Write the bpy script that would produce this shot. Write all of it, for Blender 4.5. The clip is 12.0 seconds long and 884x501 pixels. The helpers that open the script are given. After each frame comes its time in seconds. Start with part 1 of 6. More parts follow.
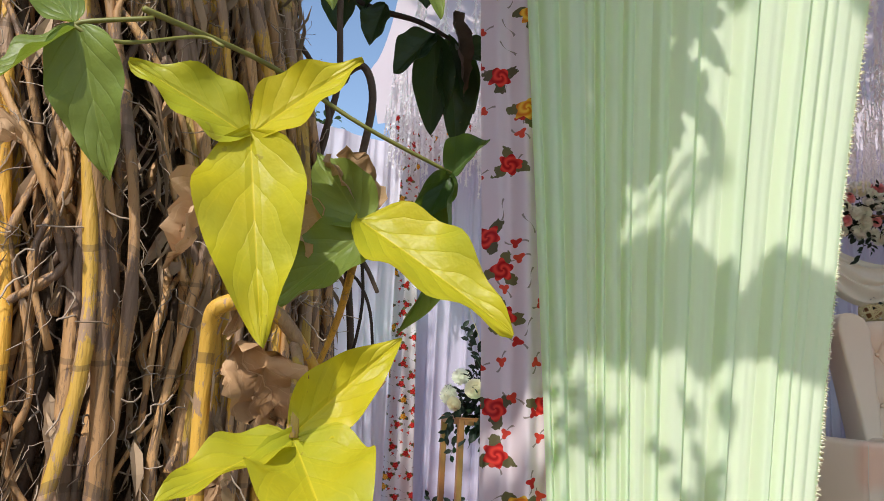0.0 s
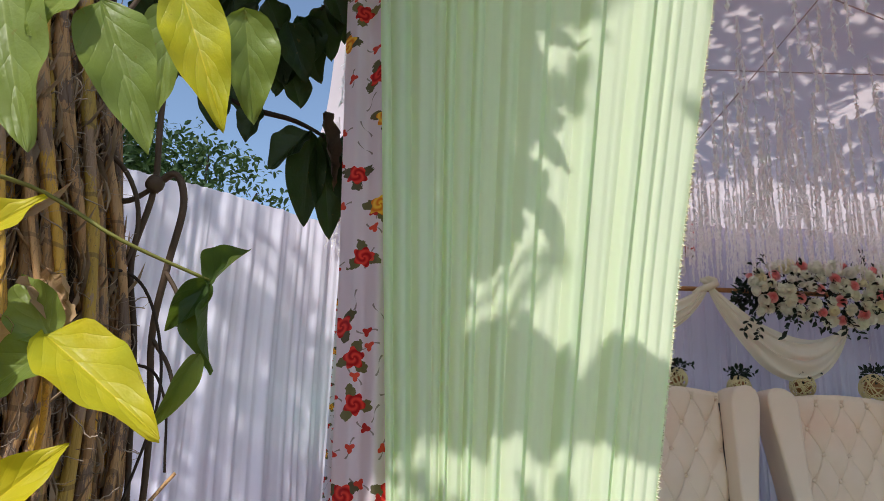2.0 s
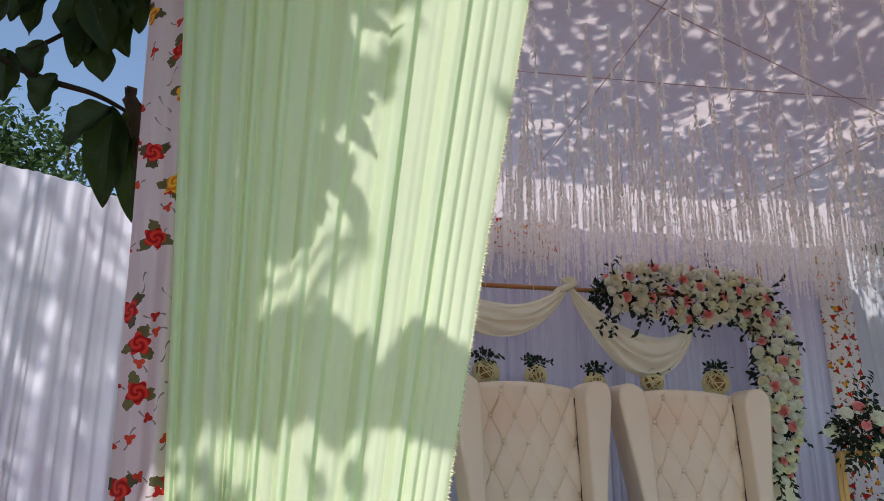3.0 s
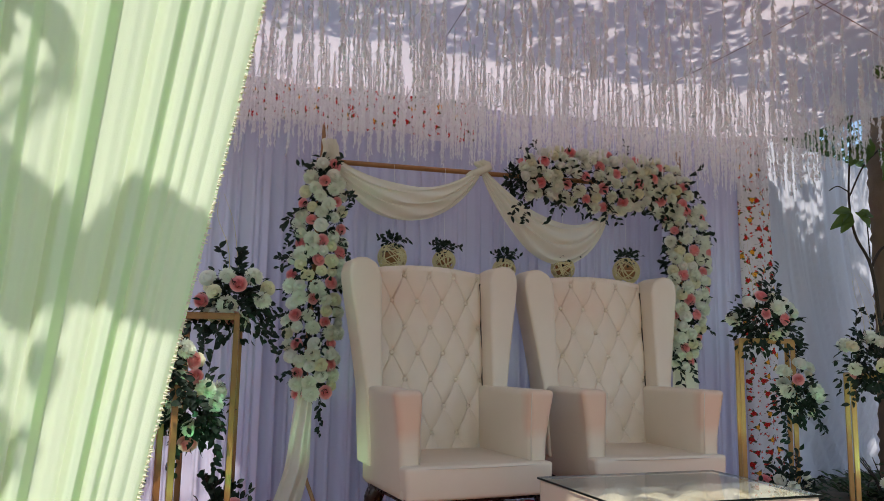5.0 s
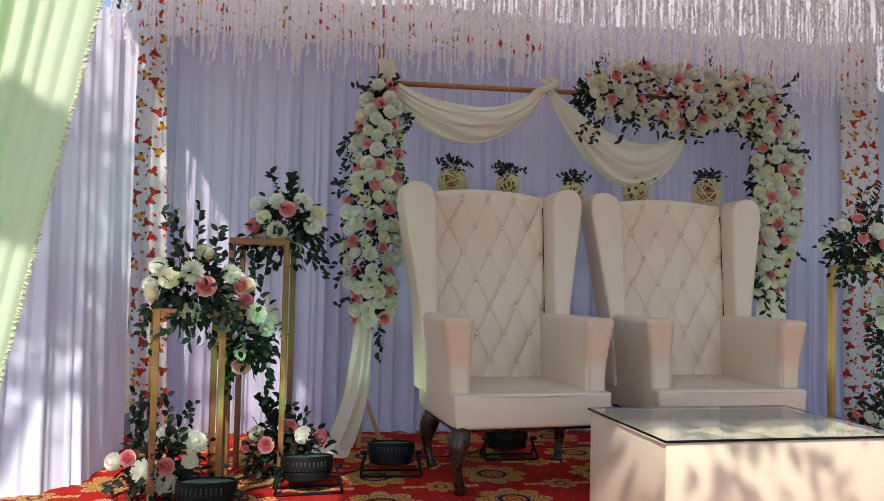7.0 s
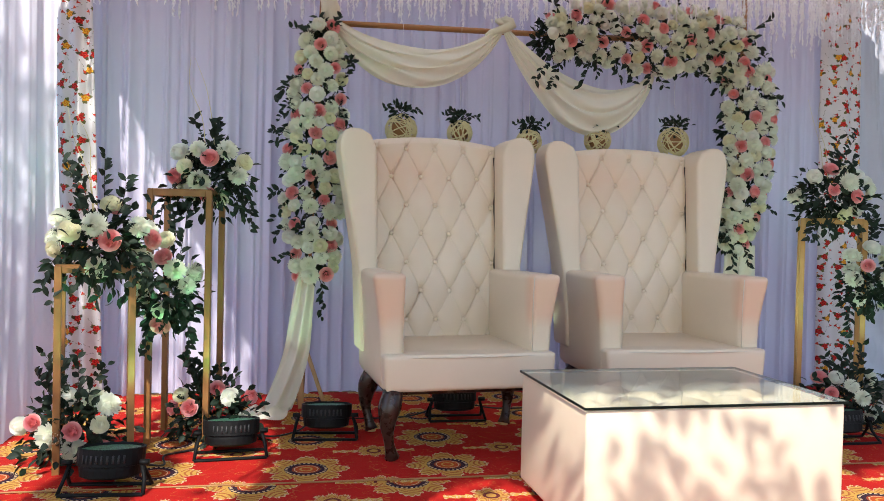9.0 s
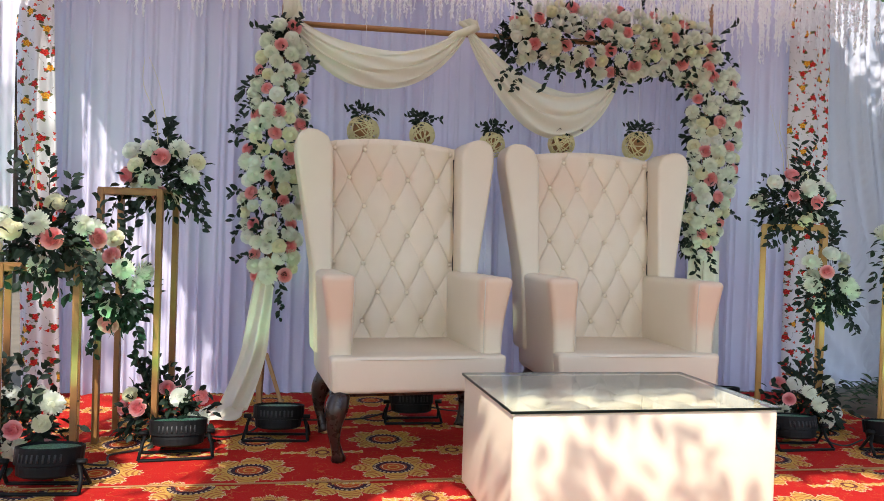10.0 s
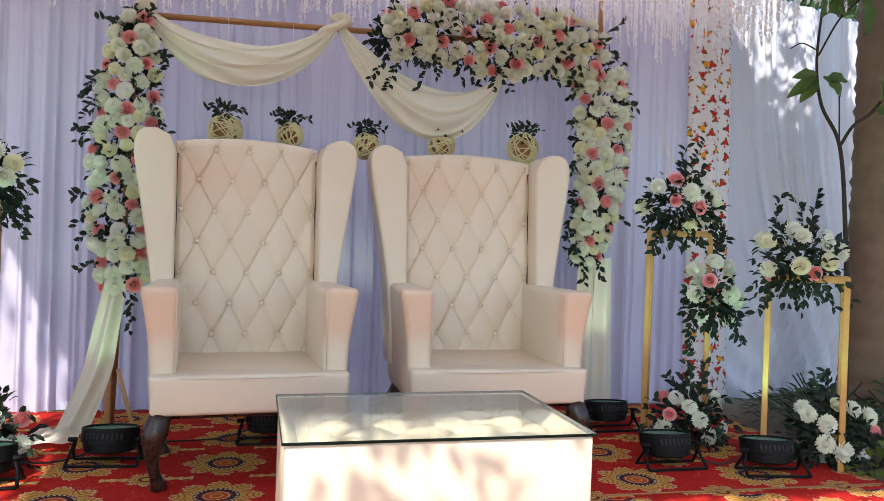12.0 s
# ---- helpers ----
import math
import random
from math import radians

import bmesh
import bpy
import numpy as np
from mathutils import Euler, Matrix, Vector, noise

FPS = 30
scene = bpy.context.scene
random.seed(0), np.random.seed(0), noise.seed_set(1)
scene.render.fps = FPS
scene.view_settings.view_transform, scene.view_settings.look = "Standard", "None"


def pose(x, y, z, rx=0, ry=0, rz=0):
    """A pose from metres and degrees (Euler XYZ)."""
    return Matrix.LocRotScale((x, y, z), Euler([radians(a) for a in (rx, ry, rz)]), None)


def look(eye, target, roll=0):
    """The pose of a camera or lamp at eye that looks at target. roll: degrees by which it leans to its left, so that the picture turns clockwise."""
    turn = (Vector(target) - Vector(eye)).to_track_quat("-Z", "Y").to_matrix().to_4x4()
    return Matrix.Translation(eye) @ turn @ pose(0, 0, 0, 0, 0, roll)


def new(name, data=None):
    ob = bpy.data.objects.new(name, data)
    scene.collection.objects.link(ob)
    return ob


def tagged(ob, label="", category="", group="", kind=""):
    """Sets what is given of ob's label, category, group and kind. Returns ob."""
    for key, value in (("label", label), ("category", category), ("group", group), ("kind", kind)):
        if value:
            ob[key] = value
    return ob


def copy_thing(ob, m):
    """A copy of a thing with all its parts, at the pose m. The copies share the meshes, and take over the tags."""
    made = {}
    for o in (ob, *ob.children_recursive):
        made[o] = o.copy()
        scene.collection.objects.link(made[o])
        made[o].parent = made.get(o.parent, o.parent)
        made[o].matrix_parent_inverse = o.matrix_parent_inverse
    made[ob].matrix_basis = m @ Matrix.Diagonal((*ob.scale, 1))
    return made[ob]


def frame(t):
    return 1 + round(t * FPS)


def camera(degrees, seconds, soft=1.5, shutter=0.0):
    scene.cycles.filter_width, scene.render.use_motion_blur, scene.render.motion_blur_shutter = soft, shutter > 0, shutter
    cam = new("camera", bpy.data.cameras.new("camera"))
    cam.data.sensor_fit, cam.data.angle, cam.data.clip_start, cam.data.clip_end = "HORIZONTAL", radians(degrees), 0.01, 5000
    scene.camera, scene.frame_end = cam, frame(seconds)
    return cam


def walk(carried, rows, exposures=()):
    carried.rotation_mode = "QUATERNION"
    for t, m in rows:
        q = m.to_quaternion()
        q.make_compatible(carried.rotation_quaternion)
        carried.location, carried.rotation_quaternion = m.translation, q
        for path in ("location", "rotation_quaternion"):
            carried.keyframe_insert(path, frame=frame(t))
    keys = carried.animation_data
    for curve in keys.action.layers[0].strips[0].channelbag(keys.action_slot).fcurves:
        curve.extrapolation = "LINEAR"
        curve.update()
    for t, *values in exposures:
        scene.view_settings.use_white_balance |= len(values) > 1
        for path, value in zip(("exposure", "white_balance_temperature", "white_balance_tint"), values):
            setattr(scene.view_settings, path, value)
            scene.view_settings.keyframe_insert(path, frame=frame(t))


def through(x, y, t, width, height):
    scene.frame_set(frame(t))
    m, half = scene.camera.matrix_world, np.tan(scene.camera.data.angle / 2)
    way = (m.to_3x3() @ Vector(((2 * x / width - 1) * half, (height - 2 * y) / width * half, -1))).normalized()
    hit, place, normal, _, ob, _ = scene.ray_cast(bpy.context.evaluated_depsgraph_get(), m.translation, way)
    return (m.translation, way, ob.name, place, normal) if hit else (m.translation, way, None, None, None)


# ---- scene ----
cam = camera(61.0, 12.0, soft=0.3)
PATH = [
    (0, (0.496, 0.308, 0.979), (0.552, 2.276, 1.331), 3.1),
    (0.5, (0.526, 0.292, 0.988), (0.581, 2.238, 1.447), 2.8),
    (1, (0.562, 0.272, 0.996), (0.617, 2.198, 1.532), 2.7),
    (1.5, (0.61, 0.253, 0.999), (0.683, 2.179, 1.535), 2.6),
    (2, (0.661, 0.238, 0.997), (0.798, 2.156, 1.547), 2.3),
    (2.5, (0.724, 0.228, 0.991), (0.997, 2.13, 1.548), 1.7),
    (3, (0.793, 0.243, 0.979), (1.228, 2.112, 1.542), 0.7),
    (3.5, (0.882, 0.306, 0.99), (1.473, 2.166, 1.429), 0.5),
    (3.7, (0.912, 0.33, 0.992), (1.516, 2.195, 1.388), 0.8),
    (5.3, (1.125, 0.39, 0.986), (1.688, 2.291, 1.245), 1.0),
    (5.5, (1.131, 0.418, 0.988), (1.666, 2.329, 1.235), 1.1),
    (6, (1.23, 0.421, 0.993), (1.64, 2.367, 1.206), 1.1),
    (6.5, (1.321, 0.406, 0.989), (1.658, 2.372, 1.136), 1.2),
    (7, (1.383, 0.462, 0.977), (1.714, 2.432, 1.061), 1.3),
    (7.2, (1.389, 0.517, 0.963), (1.731, 2.487, 1.028), 1.1),
    (8.8, (1.677, 0.652, 0.977), (2.007, 2.624, 0.938), 1.3),
    (9, (1.73, 0.644, 0.979), (2.06, 2.617, 0.943), 1.3),
    (9.5, (1.844, 0.603, 0.983), (2.167, 2.577, 0.947), 1.7),
    (10, (1.941, 0.616, 0.984), (2.277, 2.588, 0.954), 1.9),
    (10.5, (2.077, 0.685, 0.996), (2.425, 2.655, 0.971), 2.0),
    (11, (2.219, 0.741, 0.999), (2.593, 2.706, 0.974), 2.1),
    (11.5, (2.353, 0.763, 0.996), (2.746, 2.724, 0.967), 2.0),
    (12, (2.55, 0.753, 1.021), (2.953, 2.712, 1.003), 1.9),
]
EXPOSURES = [(0.0, 0.1), (1.5, 0.05), (2.5, -0.05), (3.7, 0.0), (5.5, 0.0), (7.0, 0.2), (9.0, 0.67), (12.0, 0.82)]
walk(cam, [(t, look(eye, target, roll)) for t, eye, target, roll in PATH], EXPOSURES)

# ---- light: noon sun from behind the left shoulder, open sky ----
SUN_FALL = Vector((0.38, 0.88, -1.0)).normalized()
world = bpy.data.worlds.new("sky")
scene.world = world
world.use_nodes = True
_sky = world.node_tree.nodes.new("ShaderNodeTexSky")
_sky.sky_type = "NISHITA"
_sky.sun_disc = False
_sky.sun_elevation = radians(46)
_sky.sun_rotation = radians(203)
_bg = world.node_tree.nodes["Background"]
_bg.inputs["Strength"].default_value = 0.185
world.node_tree.links.new(_sky.outputs[0], _bg.inputs["Color"])
sun_data = bpy.data.lights.new("sun", "SUN")
sun_data.energy = 3.9
sun_data.angle = radians(0.53)
sun_data.color = (1.0, 0.96, 0.90)
sun = new("sun", sun_data)
sun.matrix_world = look((-3, -6, 8), Vector((-3, -6, 8)) + SUN_FALL)


# ---- node helpers ----
class Nodes:
    def __init__(self, name):
        self.mat = bpy.data.materials.new(name)
        self.mat.use_nodes = True
        self.t = self.mat.node_tree
        self.bsdf = self.t.nodes["Principled BSDF"]
        self.out = self.t.nodes["Material Output"]

    def put(self, sock, v):
        if hasattr(v, "links"):
            self.t.links.new(v, sock)
        elif isinstance(v, (tuple, list)) and len(v) == 3 and sock.type == "RGBA":
            sock.default_value = (*v, 1)
        else:
            sock.default_value = v

    def node(self, kind, **ins):
        n = self.t.nodes.new(kind)
        for k, v in ins.items():
            self.put(n.inputs[k.replace("_", " ")], v)
        return n

    def math(self, op, a, b=0.0, c=0.0):
        n = self.t.nodes.new("ShaderNodeMath")
        n.operation = op
        for i, v in enumerate((a, b, c)):
            self.put(n.inputs[i], v)
        return n.outputs[0]

    def mix(self, f, a, b):
        n = self.t.nodes.new("ShaderNodeMix")
        n.data_type = "RGBA"
        self.put(n.inputs[0], f)
        self.put(n.inputs[6], a)
        self.put(n.inputs[7], b)
        return n.outputs[2]

    def ramp(self, f, stops, sharp=False):
        n = self.t.nodes.new("ShaderNodeValToRGB")
        if sharp:
            n.color_ramp.interpolation = "CONSTANT"
        e = n.color_ramp.elements
        e[0].position, e[0].color = stops[0][0], (*stops[0][1], 1)
        e.remove(e[1])
        for p, c in stops[1:]:
            e.new(p).color = (*c, 1)
        self.put(n.inputs[0], f)
        return n.outputs[0]

    def coords(self, kind="Object"):
        return self.t.nodes.new("ShaderNodeTexCoord").outputs[kind]

    def noise(self, scale, detail=4.0, vec=None, rough=0.55):
        n = self.node("ShaderNodeTexNoise", Scale=scale, Detail=detail, Roughness=rough)
        self.t.links.new(vec if vec is not None else self.coords(), n.inputs["Vector"])
        return n.outputs["Fac"]

    def stretch(self, sx, sy, sz, rz=0.0):
        n = self.t.nodes.new("ShaderNodeMapping")
        n.inputs["Scale"].default_value = (sx, sy, sz)
        n.inputs["Rotation"].default_value = (0, 0, rz)
        self.t.links.new(self.coords(), n.inputs["Vector"])
        return n.outputs[0]

    def bump(self, h, strength=0.3, dist=0.01):
        n = self.node("ShaderNodeBump", Strength=strength, Distance=dist, Height=h)
        self.t.links.new(n.outputs[0], self.bsdf.inputs["Normal"])
        return n.outputs[0]

    def random(self):
        return self.t.nodes.new("ShaderNodeObjectInfo").outputs["Random"]

    def island(self):
        return self.t.nodes.new("ShaderNodeNewGeometry").outputs["Random Per Island"]

    def finish(self, color, rough=0.6, metal=0.0, translucent=0.0, tcolor=None, spec=0.5):
        self.put(self.bsdf.inputs["Base Color"], color)
        self.put(self.bsdf.inputs["Roughness"], rough)
        self.put(self.bsdf.inputs["Metallic"], metal)
        self.put(self.bsdf.inputs["Specular IOR Level"], spec)
        if translucent > 0:
            tr = self.node("ShaderNodeBsdfTranslucent", Color=tcolor if tcolor is not None else color)
            mx = self.node("ShaderNodeMixShader", Fac=translucent)
            self.t.links.new(self.bsdf.outputs[0], mx.inputs[1])
            self.t.links.new(tr.outputs[0], mx.inputs[2])
            self.t.links.new(mx.outputs[0], self.out.inputs["Surface"])
        return self.mat


def cloth(name, a, b, translucent=0.35, tcolor=None, weave=900, rough=0.75, sheen=0.0):
    n = Nodes(name)
    big = n.noise(1.3, 3)
    col = n.mix(n.math("MULTIPLY", big, 0.9), a, b)
    grain = n.noise(weave, 2)
    n.bump(n.math("ADD", n.math("MULTIPLY", grain, 0.35), n.noise(14, 3, n.stretch(1, 1, 0.25))), 0.22, 0.006)
    n.put(n.bsdf.inputs["Sheen Weight"], sheen)
    return n.finish(col, rough, 0, translucent, tcolor, 0.3)


def plain(name, a, b, scale=30, rough=0.5, metal=0.0, bump=0.15, per_object=0.0, spec=0.5):
    n = Nodes(name)
    f = n.noise(scale, 5)
    if per_object:
        f = n.math("ADD", n.math("MULTIPLY", f, 1 - per_object), n.math("MULTIPLY", n.random(), per_object))
    col = n.mix(f, a, b)
    n.bump(n.noise(scale * 6, 4), bump, 0.004)
    r = n.math("ADD", rough - 0.08, n.math("MULTIPLY", n.noise(scale * 2, 3), 0.16))
    return n.finish(col, r, metal, spec=spec)


def leaf_material(name, a, b, translucent=0.35, tcolor=None, per="object", rough=0.42, veins=True):
    n = Nodes(name)
    rnd = n.random() if per == "object" else n.island()
    patch = n.noise(19, 5)
    f = n.math("ADD", n.math("MULTIPLY", rnd, 0.4), n.math("MULTIPLY", n.math("SUBTRACT", patch, 0.22), 1.1))
    col = n.mix(f, a, b)
    if veins:
        uv = n.coords("UV")
        sep = n.node("ShaderNodeSeparateXYZ", Vector=uv)
        off = n.math("ABSOLUTE", n.math("SUBTRACT", sep.outputs[0], 0.5))
        mid = n.math("LESS_THAN", off, 0.012)
        bendy = n.math("ADD", n.math("MULTIPLY", off, 0.8), n.math("MULTIPLY", n.noise(26, 3), 0.22))
        side = n.math("SINE", n.math("MULTIPLY", n.math("SUBTRACT", sep.outputs[1], bendy), 34))
        line = n.math("GREATER_THAN", side, 0.985)
        rib = n.math("MAXIMUM", mid, n.math("MULTIPLY", line, 0.35))
        pale = tuple(min(1, c * 1.3 + 0.03) for c in b)
        col = n.mix(n.math("MULTIPLY", rib, 0.32), col, pale)
        quilt = n.math("POWER", n.math("ABSOLUTE", n.math("SINE", n.math("MULTIPLY", n.math("SUBTRACT", sep.outputs[1], bendy), 17))), 0.5)
        groove = n.math("MINIMUM", n.math("MULTIPLY", off, 14), 1.0)
        n.bump(n.math("ADD", n.math("MULTIPLY", quilt, 0.16), n.math("ADD", n.math("MULTIPLY", groove, 0.35), n.math("MULTIPLY", n.noise(45, 4), 0.9))), 0.7, 0.0035)
        col = n.mix(n.math("MULTIPLY", n.math("GREATER_THAN", n.noise(90, 3), 0.70), 0.5), col, (0.20, 0.13, 0.03))
    return n.finish(col, rough, 0, translucent, tcolor if tcolor is not None else col, 0.3)


def floral(name, pitch, ground_a, ground_b):
    """Cotton printed with lobed roses, orange blooms, buds and dark leaf sprigs."""
    n = Nodes(name)
    sep = n.node("ShaderNodeSeparateXYZ", Vector=n.coords())
    comb = n.node("ShaderNodeCombineXYZ", X=sep.outputs[0], Y=sep.outputs[2])
    fine = n.node("ShaderNodeTexNoise", Scale=11.0 / pitch, Detail=2.0)
    n.t.links.new(comb.outputs[0], fine.inputs["Vector"])
    ragged = n.math("SUBTRACT", fine.outputs["Fac"], 0.5)

    def motif(scale, shift):
        m = n.node("ShaderNodeMapping", Vector=comb.outputs[0])
        m.inputs["Location"].default_value = shift
        v = n.t.nodes.new("ShaderNodeTexVoronoi")
        v.voronoi_dimensions = "2D"
        v.inputs["Scale"].default_value = scale
        v.inputs["Randomness"].default_value = 0.8
        n.t.links.new(m.outputs[0], v.inputs["Vector"])
        away = n.t.nodes.new("ShaderNodeVectorMath")
        away.operation = "SUBTRACT"
        n.t.links.new(m.outputs[0], away.inputs[0])
        n.t.links.new(v.outputs["Position"], away.inputs[1])
        xy = n.node("ShaderNodeSeparateXYZ", Vector=away.outputs[0])
        x, y = xy.outputs[0], xy.outputs[1]
        r = n.math("SQRT", n.math("ADD", n.math("MULTIPLY", x, x), n.math("MULTIPLY", y, y)))
        c = n.node("ShaderNodeSeparateXYZ", Vector=v.outputs["Color"])
        turn = n.math("ADD", n.math("ARCTAN2", y, x), n.math("MULTIPLY", c.outputs[2], 6.28))
        return r, turn, c.outputs[0], c.outputs[1]

    def lobes(turn, count, base, swing):
        return n.math("ADD", base, n.math("ADD", n.math("MULTIPLY", n.math("COSINE", n.math("MULTIPLY", turn, count)), swing), n.math("MULTIPLY", ragged, swing * 1.6)))

    col = n.mix(n.noise(3, 3), ground_a, ground_b)
    r1, a1, pick1, tone1 = motif(1 / pitch, (0.31, 0.12, 0))
    r2, a2, pick2, tone2 = motif(1.75 / pitch, (4.13, 2.71, 0))
    R = pitch * 0.205
    green = n.mix(tone1, (0.10, 0.09, 0.05), (0.20, 0.19, 0.07))
    sprig = n.math("LESS_THAN", r1, n.math("MULTIPLY", lobes(a1, 3, 0.95, 0.75), R))
    col = n.mix(sprig, col, green)
    stalk = n.math("MULTIPLY", n.math("LESS_THAN", n.math("ABSOLUTE", n.math("SINE", n.math("ADD", a2, n.math("MULTIPLY", r2, 2.2 / pitch)))), 0.10), n.math("LESS_THAN", r2, pitch * 0.20))
    col = n.mix(n.math("MULTIPLY", stalk, 0.75), col, (0.16, 0.12, 0.08))
    bud = n.math("MULTIPLY", n.math("LESS_THAN", r2, n.math("MULTIPLY", lobes(a2, 3, 0.9, 0.3), pitch * 0.085)), n.math("GREATER_THAN", pick2, 0.35))
    col = n.mix(bud, col, n.mix(tone2, (0.48, 0.02, 0.02), (0.78, 0.10, 0.05)))
    swirl = n.math("SINE", n.math("ADD", n.math("MULTIPLY", r1, 17 / R * 0.6), n.math("MULTIPLY", a1, 2)))
    shade = n.math("ADD", 0.5, n.math("MULTIPLY", swirl, 0.5))
    red = n.mix(shade, (0.42, 0.010, 0.012), (0.80, 0.06, 0.04))
    yellow = n.mix(shade, (0.72, 0.20, 0.015), (0.93, 0.58, 0.06))
    bloom = n.mix(n.math("GREATER_THAN", pick1, 0.66), red, yellow)
    inside = n.math("LESS_THAN", r1, n.math("MULTIPLY", lobes(a1, 5, 0.88, 0.16), R))
    col = n.mix(inside, col, bloom)
    n.bump(n.noise(700, 2), 0.15, 0.003)
    return n.finish(col, 0.75, 0, 0.3, None, 0.2)


def carpet_material():
    n = Nodes("patterned_carpet")
    sep = n.node("ShaderNodeSeparateXYZ", Vector=n.coords())
    worn = n.math("SUBTRACT", n.noise(75, 3), 0.5)
    # two lengths of carpet meet at a seam, their patterns out of step
    front = n.math("LESS_THAN", sep.outputs[1], 3.60)
    px = n.math("ADD", sep.outputs[0], n.math("MULTIPLY", front, 0.20))
    py = n.math("ADD", n.math("SUBTRACT", sep.outputs[1], n.math("MULTIPLY", sep.outputs[0], 0.016)), n.math("MULTIPLY", front, 0.20))

    def cell(x0, y0):
        u = n.math("MULTIPLY", n.math("SUBTRACT", n.math("FRACT", n.math("ADD", n.math("DIVIDE", n.math("SUBTRACT", px, x0), 0.60), 0.5)), 0.5), 0.60)
        v = n.math("MULTIPLY", n.math("SUBTRACT", n.math("FRACT", n.math("ADD", n.math("DIVIDE", n.math("SUBTRACT", py, y0), 0.44), 0.5)), 0.5), 0.44)
        return u, v, n.math("SQRT", n.math("ADD", n.math("MULTIPLY", u, u), n.math("MULTIPLY", v, v))), n.math("ARCTAN2", v, u)

    red = n.mix(n.noise(5, 4), (0.46, 0.010, 0.010), (0.60, 0.024, 0.015))
    gold, rust, navy, cream = (0.66, 0.38, 0.085), (0.36, 0.06, 0.02), (0.022, 0.018, 0.035), (0.74, 0.56, 0.34)

    def leaves(col, r, a, count, inner, outer, swing):
        """A ring of scalloped leaves with dark veins."""
        wave = n.math("ABSOLUTE", n.math("COSINE", n.math("MULTIPLY", a, count / 2)))
        teeth = n.math("MULTIPLY", n.math("COSINE", n.math("MULTIPLY", a, count * 5)), 0.006)
        rim = n.math("ADD", n.math("ADD", outer - swing, n.math("MULTIPLY", n.math("POWER", wave, 0.7), swing)), n.math("ADD", teeth, n.math("MULTIPLY", worn, 0.030)))
        depth = n.math("SUBTRACT", rim, r)
        vein = n.math("GREATER_THAN", n.math("ADD", n.math("SINE", n.math("ADD", n.math("MULTIPLY", r, 260), n.math("MULTIPLY", wave, 9))), n.math("MULTIPLY", worn, 2.0)), 0.35)
        leaf = n.mix(n.math("MULTIPLY", vein, 0.75), gold, rust)
        leaf = n.mix(n.math("LESS_THAN", depth, 0.007), leaf, cream)
        return n.mix(n.math("MULTIPLY", n.math("GREATER_THAN", depth, 0.0), n.math("GREATER_THAN", r, inner)), col, leaf)

    # small flower between the medallions, with two leaf sprays along x
    u, v, r, a = cell(2.005, 4.015)
    spray = n.math("ADD", n.math("ABSOLUTE", v), n.math("MULTIPLY", n.math("ABSOLUTE", n.math("SINE", n.math("MULTIPLY", u, 70))), 0.012))
    reach = n.math("MULTIPLY", n.math("LESS_THAN", n.math("ABSOLUTE", u), 0.185), n.math("LESS_THAN", n.math("ADD", spray, n.math("MULTIPLY", worn, 0.03)), 0.024))
    col = n.mix(reach, red, n.mix(n.math("GREATER_THAN", worn, 0.03), gold, cream))
    col = leaves(col, r, a, 8, 0.02, 0.085, 0.032)
    col = n.mix(n.math("LESS_THAN", r, 0.034), col, (0.16, 0.03, 0.03))
    col = n.mix(n.math("LESS_THAN", r, 0.020), col, gold)
    # medallion: eight leaves round a beaded navy ring and an orange heart
    u, v, r, a = cell(1.705, 3.775)
    col = leaves(col, r, a, 8, 0.09, 0.178, 0.060)
    beads = n.math("GREATER_THAN", n.math("COSINE", n.math("MULTIPLY", a, 26)), 0.0)
    ring = n.ramp(n.math("ADD", r, n.math("MULTIPLY", worn, 0.008)), [(0.0, (0.55, 0.09, 0.02)), (0.018, gold), (0.024, (0.55, 0.09, 0.02)), (0.044, cream), (0.050, rust), (0.056, navy), (0.086, gold)], True)
    ring = n.mix(n.math("MULTIPLY", beads, n.math("MULTIPLY", n.math("GREATER_THAN", r, 0.076), n.math("LESS_THAN", r, 0.087))), ring, cream)
    col = n.mix(n.math("LESS_THAN", r, 0.100), col, ring)
    scroll = n.math("ABSOLUTE", n.math("SUBTRACT", n.noise(9, 2), 0.5))
    col = n.mix(n.math("MULTIPLY", n.math("LESS_THAN", scroll, 0.004), 0.3), col, gold)
    col = n.mix(n.math("MULTIPLY", n.noise(260, 2), 0.40), col, (0.10, 0.015, 0.012))
    n.bump(n.noise(900, 3), 0.6, 0.004)
    return n.finish(col, 0.95, spec=0.1)


M_GREEN = cloth("pastel_green_cloth", (0.86, 0.94, 0.70), (0.92, 0.97, 0.82), 0.42, (0.50, 0.90, 0.10), 500)
M_BACK = cloth("lavender_white_cloth", (0.60, 0.565, 0.69), (0.68, 0.64, 0.765), 0.30, (0.64, 0.59, 0.75))
M_LEFTWALL = cloth("bright_white_cloth", (0.79, 0.78, 0.91), (0.85, 0.84, 0.95), 0.25)
M_SATIN = cloth("silver_satin", (0.60, 0.60, 0.67), (0.70, 0.70, 0.76), 0.2, None, 900, 0.36)
M_CREAMCLOTH = cloth("cream_chiffon", (0.84, 0.82, 0.68), (0.90, 0.88, 0.76), 0.35, (0.86, 0.84, 0.62))
M_CANOPY = cloth("rosy_canopy_cloth", (0.67, 0.54, 0.55), (0.76, 0.64, 0.65), 0.55, (0.89, 0.78, 0.79))
M_FLORAL_NEAR = floral("floral_cloth_near", 0.082, (0.74, 0.64, 0.68), (0.80, 0.71, 0.74))
M_FLORAL_FAR = floral("floral_cloth_far", 0.098, (0.78, 0.74, 0.76), (0.86, 0.82, 0.82))
